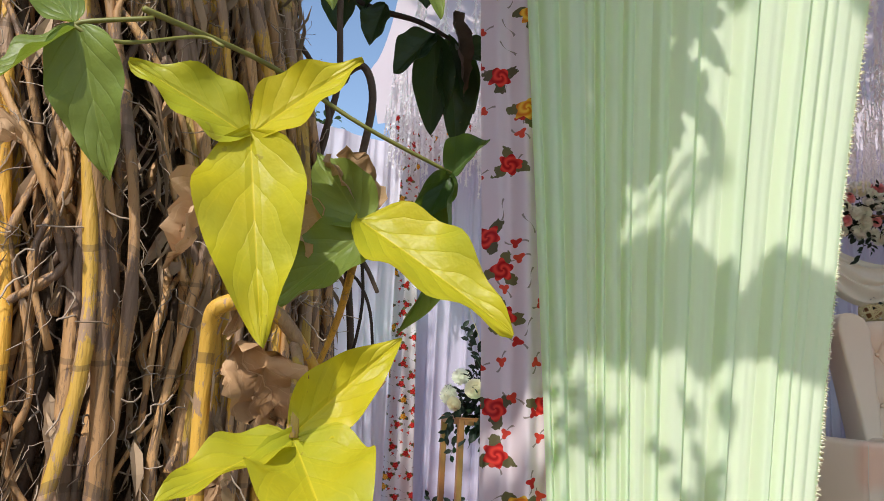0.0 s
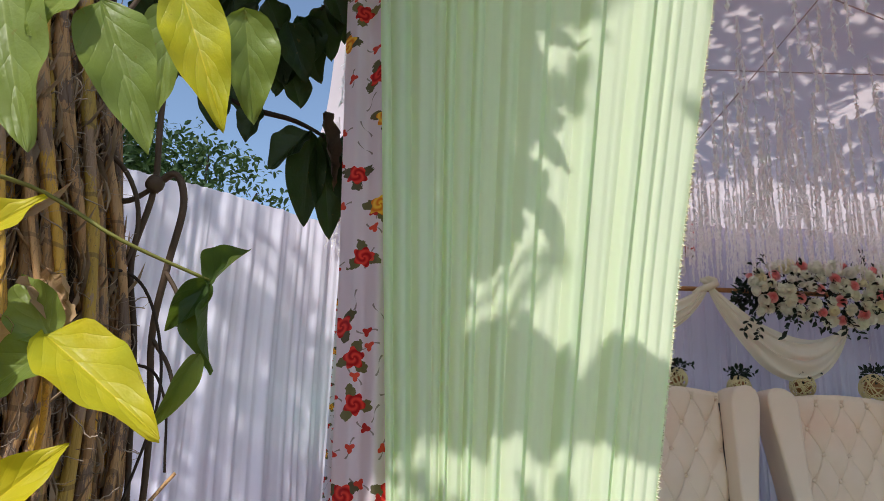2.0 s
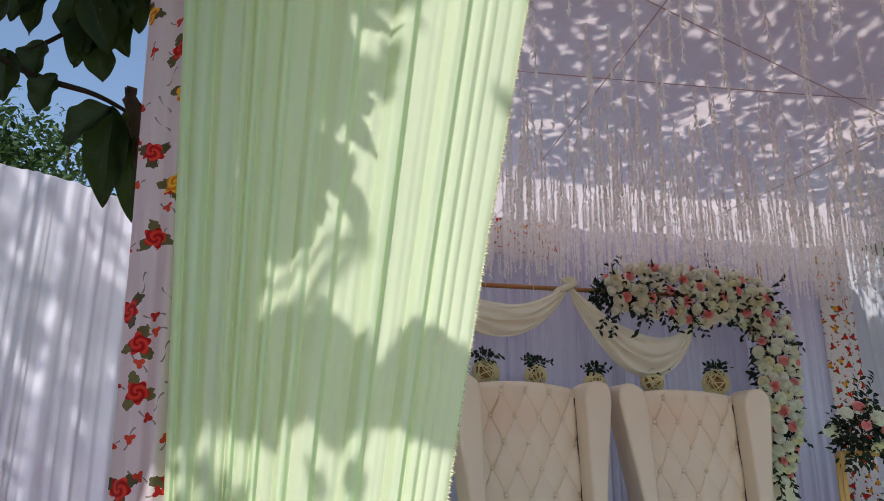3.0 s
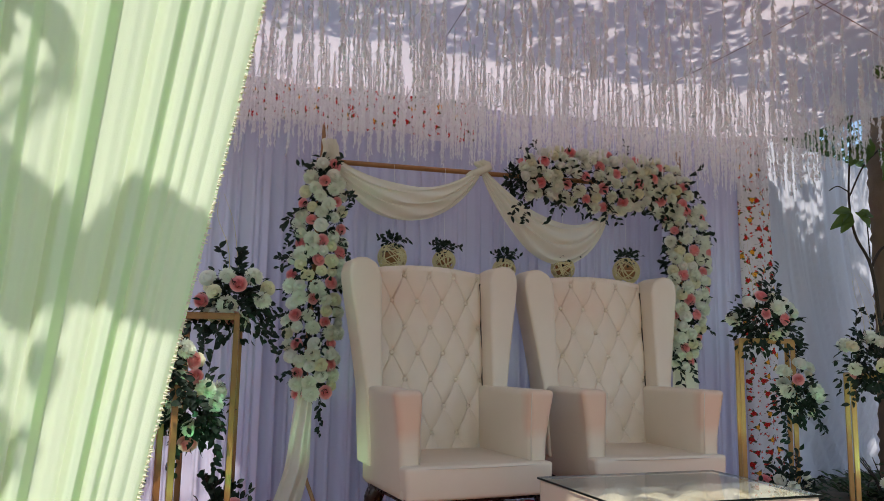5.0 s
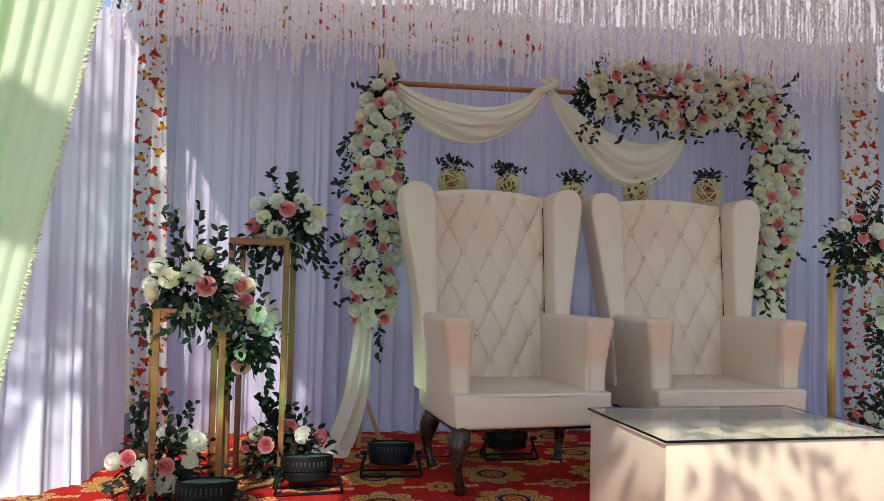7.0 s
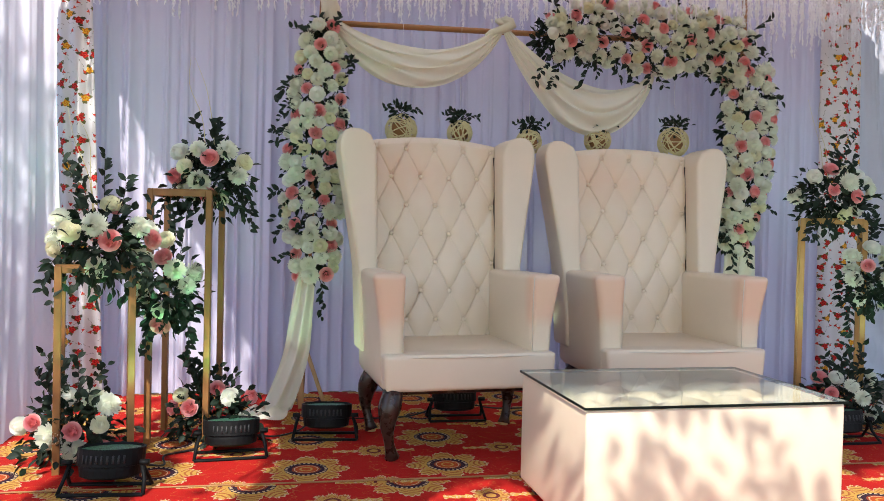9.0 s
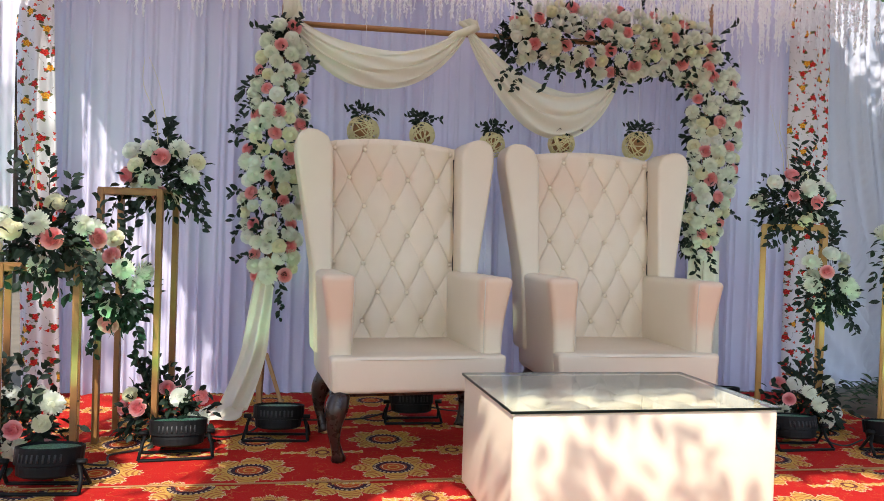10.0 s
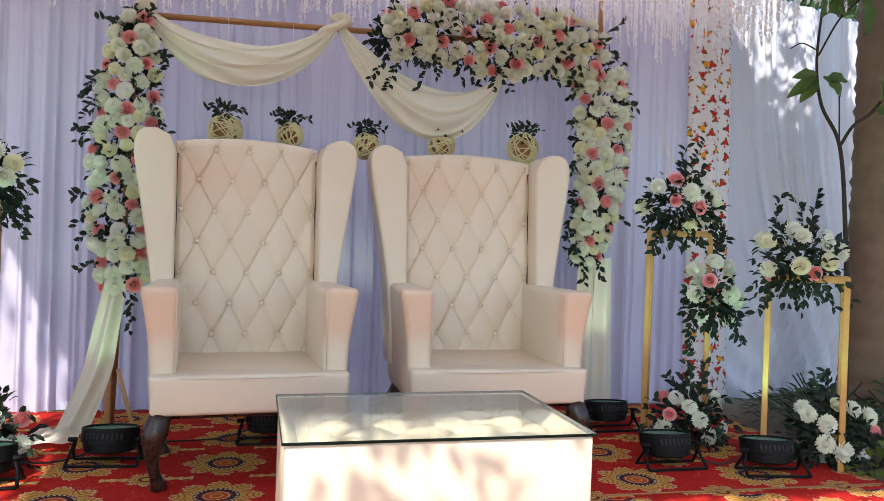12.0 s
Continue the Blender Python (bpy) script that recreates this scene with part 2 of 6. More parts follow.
M_CARPET = carpet_material()
M_SOIL = plain("dry_soil", (0.10, 0.075, 0.05), (0.22, 0.17, 0.11), 4, 0.95, bump=0.6)
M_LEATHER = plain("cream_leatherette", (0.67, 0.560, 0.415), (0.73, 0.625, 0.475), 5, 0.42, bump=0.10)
M_PIPING = plain("cream_piping", (0.60, 0.53, 0.42), (0.68, 0.6, 0.48), 20, 0.5)
M_DARKWOOD = plain("dark_stained_wood", (0.018, 0.010, 0.008), (0.045, 0.022, 0.016), 14, 0.28)
M_RAWWOOD = plain("raw_timber", (0.46, 0.27, 0.11), (0.62, 0.40, 0.19), 26, 0.6, bump=0.3)
M_STAIN = plain("stained_timber", (0.26, 0.11, 0.035), (0.40, 0.19, 0.06), 18, 0.5, bump=0.3)
# left stands: the gold paint darkened to brown for the shade they stand in
M_SHADEDPOLE = plain("brown_painted_wood", (0.19, 0.080, 0.024), (0.31, 0.145, 0.045), 20, 0.42, bump=0.2)
M_GOLDPOLE = plain("gold_painted_wood", (0.42, 0.22, 0.055), (0.58, 0.34, 0.10), 20, 0.42, bump=0.2)
M_BLACK = plain("black_cast_metal", (0.004, 0.004, 0.004), (0.010, 0.010, 0.010), 40, 0.55, spec=0.14)
M_RUBBER = plain("black_cable", (0.01, 0.01, 0.01), (0.02, 0.02, 0.02), 60, 0.55)


def petal_material(name, a, b, through):
    n = Nodes(name)
    f = n.math("ADD", n.math("MULTIPLY", n.noise(18, 4), 0.5), n.math("MULTIPLY", n.random(), 0.5))
    n.bump(n.noise(90, 3), 0.08, 0.003)
    return n.finish(n.mix(f, a, b), 0.72, 0, 0.28, through, 0.3)


def rose_material():
    """Silk rose: coral heart paling to pink petal rims."""
    n = Nodes("pink_silk_petal")
    sep = n.node("ShaderNodeSeparateXYZ", Vector=n.coords())
    r = n.math("SQRT", n.math("ADD", n.math("MULTIPLY", sep.outputs[0], sep.outputs[0]), n.math("MULTIPLY", sep.outputs[1], sep.outputs[1])))
    col = n.ramp(n.math("MULTIPLY", r, 24.0), [(0.0, (0.80, 0.14, 0.18)), (0.35, (0.92, 0.32, 0.34)), (0.7, (0.96, 0.48, 0.49)), (1.0, (0.97, 0.62, 0.61))])
    col = n.mix(n.math("MULTIPLY", n.random(), 0.35), col, (0.95, 0.52, 0.46))
    n.bump(n.noise(90, 3), 0.08, 0.003)
    return n.finish(col, 0.72, 0, 0.25, (0.95, 0.42, 0.42), 0.3)


M_ROSE = rose_material()
M_WHITEPETAL = petal_material("white_silk_petal", (0.89, 0.90, 0.80), (0.94, 0.94, 0.90), (0.93, 0.94, 0.84))
M_MUMPETAL = petal_material("greenish_white_petal", (0.91, 0.93, 0.79), (0.95, 0.96, 0.89), (0.93, 0.96, 0.80))
M_CREAMPETAL = petal_material("cream_silk_petal", (0.86, 0.84, 0.60), (0.93, 0.91, 0.76), (0.92, 0.90, 0.66))
M_DARKLEAF = leaf_material("dark_silk_leaf", (0.004, 0.010, 0.006), (0.018, 0.036, 0.018), 0.08, None, "island", 0.6, False)
M_RATTAN = plain("pale_rattan", (0.60, 0.50, 0.24), (0.74, 0.66, 0.36), 30, 0.6)
M_STRAND = cloth("white_tinsel_strand", (0.92, 0.90, 0.90), (0.95, 0.94, 0.94), 0.5, (0.94, 0.92, 0.92), 60)
M_ROPE = plain("grey_cord", (0.44, 0.32, 0.30), (0.56, 0.44, 0.42), 30, 0.8)
M_BARK = plain("dark_bark", (0.016, 0.010, 0.007), (0.055, 0.035, 0.022), 16, 0.9, bump=0.9)
M_FIBRE = plain("fibrous_brown_bark", (0.035, 0.02, 0.012), (0.24, 0.14, 0.075), 55, 0.95, bump=1.0)
M_PALMBARK = plain("ringed_palm_bark", (0.10, 0.065, 0.04), (0.24, 0.16, 0.10), 9, 0.9, bump=0.8)
M_DRYLEAF = leaf_material("withered_leaf", (0.36, 0.18, 0.07), (0.70, 0.50, 0.32), 0.15, None, "object", 0.75)
M_LIMELEAF = leaf_material("lime_vine_leaf", (0.27, 0.34, 0.03), (0.68, 0.51, 0.01), 0.32, (0.64, 0.60, 0.02))
M_GREENLEAF = leaf_material("green_vine_leaf", (0.11, 0.17, 0.04), (0.23, 0.28, 0.06), 0.30, (0.32, 0.42, 0.04))
# branch leaves in shade against the sky: the darkness is put into their colour
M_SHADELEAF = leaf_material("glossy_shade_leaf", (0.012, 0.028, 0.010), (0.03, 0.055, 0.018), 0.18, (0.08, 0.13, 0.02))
M_CROWN = leaf_material("crown_leaf", (0.03, 0.06, 0.015), (0.08, 0.12, 0.03), 0.25, (0.12, 0.2, 0.03), "island", 0.5, False)
M_FARCROWN = leaf_material("far_crown_leaf", (0.02, 0.05, 0.02), (0.07, 0.12, 0.045), 0.25, (0.1, 0.18, 0.04), "island", 0.5, False)


def vine_material(name, a, b, c):
    n = Nodes(name)
    rnd = n.random()
    ring = n.node("ShaderNodeTexWave", Scale=5.0, Distortion=6.0, Detail=3.0)
    ring.bands_direction = "Z"
    n.t.links.new(n.coords(), ring.inputs["Vector"])
    long = n.noise(7, 2)
    col = n.mix(n.math("ADD", n.math("MULTIPLY", rnd, 0.6), n.math("MULTIPLY", long, 0.5)), a, b)
    streak = n.noise(300, 5, n.stretch(1, 1, 0.07), 0.75)
    husk = n.mix(streak, c, tuple(x * 3.2 for x in c))
    col = n.mix(n.math("MULTIPLY", n.math("GREATER_THAN", streak, 0.56), 0.45), col, tuple(x * 0.8 for x in c))
    peel = n.math("GREATER_THAN", n.math("ADD", n.noise(22, 4), n.math("MULTIPLY", streak, 0.5)), 0.80)
    col = n.mix(peel, col, husk)
    col = n.mix(n.math("MULTIPLY", n.math("GREATER_THAN", ring.outputs["Fac"], 0.99), 0.5), col, (0.09, 0.055, 0.03))
    n.bump(n.math("ADD", n.noise(160, 4, n.stretch(1, 1, 0.15)), n.math("MULTIPLY", ring.outputs["Fac"], 0.1)), 0.6, 0.004)
    return n.finish(col, 0.6)


M_VINE = vine_material("ochre_vine_stem", (0.24, 0.20, 0.045), (0.84, 0.43, 0.05), (0.16, 0.10, 0.06))
M_DRYVINE = vine_material("dry_vine_stem", (0.17, 0.085, 0.035), (0.70, 0.40, 0.17), (0.09, 0.055, 0.035))
M_DARKVINE = plain("dark_aerial_stem", (0.045, 0.028, 0.018), (0.12, 0.075, 0.045), 30, 0.8, bump=0.5)
M_STALK = plain("olive_leaf_stalk", (0.13, 0.13, 0.03), (0.26, 0.25, 0.05), 20, 0.5, bump=0.1)
M_ROOTLET = plain("grey_rootlets", (0.07, 0.045, 0.03), (0.66, 0.52, 0.40), 25, 0.9)


def glass_material():
    n = Nodes("table_glass")
    clear = n.node("ShaderNodeBsdfTransparent", Color=(0.88, 0.98, 0.93))
    gloss = n.node("ShaderNodeBsdfGlossy", Color=(1, 1, 1), Roughness=0.02)
    mx = n.node("ShaderNodeMixShader", Fac=n.node("ShaderNodeFresnel", IOR=1.5).outputs[0])
    n.t.links.new(clear.outputs[0], mx.inputs[1])
    n.t.links.new(gloss.outputs[0], mx.inputs[2])
    # pale diffuse veil put in for bright reflections on the glass, uneven by noise
    pale_veil = n.node("ShaderNodeBsdfDiffuse", Color=(0.78, 0.84, 0.78))
    veiled_glass = n.node("ShaderNodeMixShader", Fac=n.math("ADD", 0.10, n.math("MULTIPLY", n.noise(6, 4), 0.12)))
    n.t.links.new(mx.outputs[0], veiled_glass.inputs[1])
    n.t.links.new(pale_veil.outputs[0], veiled_glass.inputs[2])
    n.t.links.new(veiled_glass.outputs[0], n.out.inputs["Surface"])
    return n.mat


M_GLASS = glass_material()
M_GLASSEDGE = plain("dark_glass_edge", (0.002, 0.006, 0.005), (0.004, 0.010, 0.008), 10, 0.3, spec=0.2)


def led_material(name, col, power):
    n = Nodes(name)
    v = n.node("ShaderNodeTexVoronoi", Scale=70.0)
    n.put(n.bsdf.inputs["Emission Color"], n.mix(n.math("GREATER_THAN", v.outputs["Distance"], 0.42), col, (0, 0, 0)))
    n.put(n.bsdf.inputs["Emission Strength"], power)
    return n.finish(n.mix(n.math("GREATER_THAN", v.outputs["Distance"], 0.42), (0.10, 0.34, 0.22), (0.006, 0.02, 0.014)), 0.35)


M_LED = led_material("green_led_lens", (0.1, 0.9, 0.45), 0.06)


# ---- mesh helpers ----
def link_mesh(name, bm, material, smooth=True):
    me = bpy.data.meshes.new(name)
    bm.to_mesh(me)
    bm.free()
    for p in me.polygons:
        p.use_smooth = smooth
    me.materials.append(material)
    return new(name, me)


def part(name, bm, material, parent, label="", smooth=True):
    ob = link_mesh(name, bm, material, smooth)
    ob.parent = parent
    if label:
        tagged(ob, label)
    return ob


def shared(name, me, parent, m, label=""):
    ob = new(name, me)
    ob.parent = parent
    ob.matrix_basis = m
    if label:
        tagged(ob, label)
    return ob


def base_empty(name, at, label, category, group=""):
    e = new(name)
    e.location = at
    e.empty_display_size = 0.05
    return tagged(e, label, category, group)


def from_arrays(name, verts, faces, material, smooth=False):
    me = bpy.data.meshes.new(name)
    me.from_pydata([tuple(v) for v in verts], [], [tuple(f) for f in faces])
    for p in me.polygons:
        p.use_smooth = smooth
    me.materials.append(material)
    return me


def add_box(bm, c, s, bevel=0.0, segs=3, taper=None):
    r = bmesh.ops.create_cube(bm, size=1.0, matrix=Matrix.LocRotScale(c, None, s))
    vs = r["verts"]
    if taper:
        for v in vs:
            if v.co.z > c[2]:
                v.co.x = c[0] + (v.co.x - c[0]) * taper[0]
                v.co.y = c[1] + (v.co.y - c[1]) * taper[1]
    if bevel > 0:
        es = list({e for v in vs for e in v.link_edges})
        bmesh.ops.bevel(bm, geom=es, offset=bevel, segments=segs, profile=0.6, affect="EDGES")
    return bm


def box(c, s, bevel=0.0, segs=3, taper=None):
    return add_box(bmesh.new(), Vector(c), Vector(s), bevel, segs, taper)


def add_tube(bm, pts, radii, segs=7, cap=True):
    pts = [Vector(p) for p in pts]
    if not hasattr(radii, "__len__"):
        radii = [radii] * len(pts)
    rings = []
    side = Vector((0, 0, 1)).cross(pts[-1] - pts[0])
    side = side.normalized() if side.length > 1e-4 else Vector((1, 0, 0))
    for i, p in enumerate(pts):
        d = (pts[min(i + 1, len(pts) - 1)] - pts[max(i - 1, 0)]).normalized()
        a = (side - d * side.dot(d))
        a = a.normalized() if a.length > 1e-4 else d.orthogonal().normalized()
        side = a
        b = d.cross(a)
        rings.append([bm.verts.new(p + (a * math.cos(2 * math.pi * k / segs) + b * math.sin(2 * math.pi * k / segs)) * radii[i]) for k in range(segs)])
    for r0, r1 in zip(rings, rings[1:]):
        for k in range(segs):
            bm.faces.new((r0[k], r0[(k + 1) % segs], r1[(k + 1) % segs], r1[k]))
    if cap:
        bm.faces.new(rings[0][::-1])
        bm.faces.new(rings[-1])
    return bm


def tube(pts, radii, segs=7):
    return add_tube(bmesh.new(), pts, radii, segs)


def smooth_path(pts, n):
    """A Catmull-Rom line through the points."""
    p = [Vector(q) for q in pts]
    p = [p[0] * 2 - p[1]] + p + [p[-1] * 2 - p[-2]]
    out = []
    for i in range(1, len(p) - 2):
        for k in range(n):
            t = k / n
            a, b, c, d = p[i - 1], p[i], p[i + 1], p[i + 2]
            out.append(0.5 * ((2 * b) + (c - a) * t + (2 * a - 5 * b + 4 * c - d) * t * t + (3 * b - a - 3 * c + d) * t ** 3))
    out.append(p[-2])
    return out


def sheet(fn, nu, nv):
    bm = bmesh.new()
    uv = bm.loops.layers.uv.new("UVMap")
    g = [[bm.verts.new(fn(i / nu, j / nv)) for i in range(nu + 1)] for j in range(nv + 1)]
    for j in range(nv):
        for i in range(nu):
            f = bm.faces.new((g[j][i], g[j][i + 1], g[j + 1][i + 1], g[j + 1][i]))
            for lp, (a, b) in zip(f.loops, ((i, j), (i + 1, j), (i + 1, j + 1), (i, j + 1))):
                lp[uv].uv = (a / nu, b / nv)
    return bm


def fold(s, seed, depth):
    """Uneven soft folds of hanging cloth along s metres."""
    q = s + 0.035 * noise.noise(Vector((s * 5.0, seed, 1.7)))
    w = noise.noise(Vector((s * 3.1, seed * 2.3, 0)))
    crease = max(0.0, math.sin(q * 23 + 3 * w + seed)) ** 6 + 0.7 * max(0.0, math.sin(q * 41 + 5 * w + 2 * seed)) ** 8 + 0.5 * max(0.0, math.sin(q * 67 + 4 * w + 3 * seed)) ** 6
    return depth * (0.14 * math.sin(q * 37 + seed) + 1.1 * crease + 0.8 * w)


# ---- ground and carpet ----
def build_ground():
    def fn(u, v):
        x, y = (u - 0.5), (v - 0.5)
        x, y = x * abs(x) * 1600, y * abs(y) * 1600
        return Vector((x + 2, y + 2, -0.03 + 0.012 * noise.noise(Vector((x, y, 0)))))
    g = link_mesh("ground", sheet(fn, 80, 80), M_SOIL)
    tagged(g, "bare dry brown earth round the stage", "ground", kind="structure")

    def cf(u, v):
        x, y = -0.75 + 6.0 * u, 1.45 + 3.90 * v
        return Vector((x, y, 0.0 + 0.004 * noise.noise(Vector((x * 2.2, y * 2.2, 4)))))
    bm = sheet(cf, 60, 50)
    c = link_mesh("carpet", bm, M_CARPET)
    sol = c.modifiers.new("thickness", "SOLIDIFY")
    sol.thickness, sol.offset = 0.012, -1
    tagged(c, "red carpet with gold and navy medallions laid before the stage", "carpet", kind="structure")
    seam = link_mesh("carpet_seam", box((2.25, 3.60, 0.004), (6.0, 0.008, 0.006), 0.002, 1), M_STAIN)
    seam.rotation_euler = (0, 0, radians(0.6))
    tagged(seam, "worn brown seam between two carpet lengths", "seam", kind="structure")


build_ground()


# ---- hanging cloth ----
def hanging(name, a, b, top, bottom, seed, depth, material, label, category="curtain", cols=220, rows=14, sweep=None):
    a, b = Vector((*a, 0)), Vector((*b, 0))
    length = (b - a).length
    nrm = Vector((b.y - a.y, a.x - b.x, 0)).normalized()

    def fn(u, v):
        z = bottom + (top - bottom) * v
        s = u * length
        d = fold(s, seed, depth) * (0.55 + 0.6 * (1 - v)) + 0.012 * noise.noise(Vector((s * 1.5, z * 1.2, seed)))
        sag = 0.02 * abs(math.sin(u * length * 2.6)) if v > 0.99 else 0
        foot = sweep(u) * (1 - v) ** 4 if sweep else Vector((0, 0, 0))
        return a + (b - a) * u + nrm * d + foot + Vector((0, 0, z - sag))
    ob = link_mesh(name, sheet(fn, cols, rows), material)
    return tagged(ob, label, category, kind="structure")


hanging("curtain_back", (0.35, 5.36), (5.2, 5.40), 2.82, 0.0, 1.3, 0.040, M_BACK, "pale lavender gathered voile curtain behind the stage", cols=760)
hanging("curtain_left", (-2.4, 3.05), (0.33, 4.98), 2.50, 0.0, 4.1, 0.034, M_LEFTWALL, "white gathered cloth screen under open sky", cols=260, rows=30, sweep=lambda u: Vector((0.20, -0.62, 0)) * min(1.0, (1 - u) / 0.07))


def satin_curtain():
    a, b = Vector((5.44, 5.50, 0)), Vector((7.6, 6.2, 0))
    length = (b - a).length
    nrm = Vector((b.y - a.y, a.x - b.x, 0)).normalized()

    def fn(u, v):
        z = 0.0 + 2.9 * v
        s = u * length
        q = s - 0.85 * (1 - v) ** 2.2 * min(1.0, 0.35 + s)
        w = noise.noise(Vector((q * 2.6, 7.7, 0)))
        d = 0.055 * max(0.0, math.sin(q * 27 + 3 * w)) ** 3 + 0.035 * max(0.0, math.sin(q * 55 + 4 * w + 1)) ** 4 + 0.02 * w
        return a + (b - a) * u + nrm * d * (0.6 + 0.9 * (1 - v)) + Vector((0, 0, z))
    ob = link_mesh("curtain_right", sheet(fn, 260, 40), M_SATIN)
    tagged(ob, "silvery satin curtain swept aside in long folds", "curtain", kind="structure")


satin_curtain()
hanging("curtain_far_left", (-6.5, 2.0), (-2.4, 3.05), 2.45, 0.0, 5.1, 0.014, M_LEFTWALL, "white gathered cloth screen under open sky", cols=120)


def floral_panel(x0, x1, y, shift, top, seed, label):
    def fn(u, v):
        z = top * v
        x = x0 + (x1 - x0) * u + shift * (1 - v)
        bulge = 0.05 * math.sin(u * math.pi)
        return Vector((x, y - bulge + 0.012 * math.sin(u * 16 + seed + v) + 0.006 * noise.noise(Vector((x * 8, z * 3, seed))), z))
    ob = link_mesh("floral_curtain", sheet(fn, 40, 30), M_FLORAL_FAR)
    sol = ob.modifiers.new("thickness", "SOLIDIFY")
    sol.thickness = 0.004
    return tagged(ob, label, "curtain", "floral curtains")


floral_panel(0.235, 0.445, 5.17, 0.10, 2.75, 0.5, "white cotton curtain printed with red and yellow flowers")
floral_panel(5.13, 5.45, 5.36, 0.05, 2.85, 2.5, "shaded flower-printed cotton curtain beside the silvery satin")


def valance():
    def fn(u, v):
        x = 0.36 + 2.5 * u
        return Vector((x, 5.285 + 0.014 * math.sin(x * 38) + 0.008 * math.sin(x * 71 + 1), 2.50 + 0.29 * v + 0.02 * math.sin(x * 9) * (1 - v)))
    ob = link_mesh("floral_valance", sheet(fn, 160, 6), M_FLORAL_FAR)
    tagged(ob, "flower-printed cloth valance under the canopy's far edge", "valance")


valance()


# front drape: pleated green cloth over a flower-printed one
GREEN_FOLDS = ((0.030, 0.014), (0.090, 0.024), (0.160, 0.020), (0.190, 0.009), (0.220, 0.018), (0.270, 0.014), (0.305, 0.018), (0.355, 0.006), (0.410, 0.020), (0.500, 0.026), (0.585, 0.004), (0.665, 0.030), (0.745, 0.005), (0.820, 0.028), (0.870, 0.012), (0.905, 0.007), (0.950, 0.004), (1.0001, 0.004))


def pleat(u):
    """Pressed pleats: each rises gently to its lip and drops steeply behind it."""
    e0 = 0.0
    for e1, depth in GREEN_FOLDS:
        if u <= e1:
            fall = min(0.024, 0.45 * (e1 - e0))
            x = u - e0
            top = e1 - e0 - fall
            if x < top:
                t = x / top
                return depth * (0.75 * t + 0.30 * math.sin(t * math.pi))
            t = (x - top) / fall
            return depth * 0.75 * (1 - t * t * (3 - 2 * t))
        e0 = e1
    return 0.0


def drape_edge(z):
    """Where the free edge of the green cloth hangs at a height: x and y."""
    return 1.045 + 0.175 * (z - 0.82), 1.345 + 0.04 * min(1.0, max(0.0, (z - 0.8) / 0.5))


def build_green():
    def fn(u, v):
        z = 0.02 + 2.66 * v
        left = 0.683 - 0.0695 * (z - 0.834)
        right, back = drape_edge(z)
        x = left + (right - left) * u
        d = pleat(u) * (0.72 + 0.25 * noise.noise(Vector((u * 9, z * 0.8, 5)))) + 0.0025 * noise.noise(Vector((u * 40, z * 0.6, 2))) + 0.010 * noise.noise(Vector((u * 4, z * 1.3, 9)))
        return Vector((x, 1.345 + (back - 1.345) * u * u * u - d, z))
    ob = link_mesh("green_drape", sheet(fn, 620, 40), M_GREEN)
    tagged(ob, "pastel green pleated cloth drape hanging in dappled sun", "drape")
    bm = bmesh.new()
    rng = random.Random(5)
    for k in range(900):
        z = 0.05 + 2.6 * k / 900
        x, y = drape_edge(z)
        ln = rng.uniform(0.002, 0.007)
        zz = z + rng.uniform(-0.003, 0.003)
        p = Vector((x - 0.003, y - 0.004, zz))
        add_tube(bm, (p, p + Vector((ln, rng.uniform(-0.003, 0.003), rng.uniform(-0.003, 0.003)))), (0.0014, 0.0005), 4)
    f = part("frayed_edge", bm, M_CREAMPETAL, ob, "frayed white raw cloth edge")
    tagged(f, kind="stuff")

    def fl(u, v):
        z = 0.02 + 2.66 * v
        x = 0.592 - 0.012 * z + 0.016 * math.sin(z * 2.2) * (1 - u) + 0.14 * u
        return Vector((x, 1.40 - 0.035 * math.sin(u * math.pi * 0.9) + 0.009 * math.sin(u * 21 + z), z))
    fo = link_mesh("floral_drape", sheet(fl, 50, 40), M_FLORAL_NEAR)
    tagged(fo, "white drape printed with red roses and yellow flowers", "drape")


build_green()


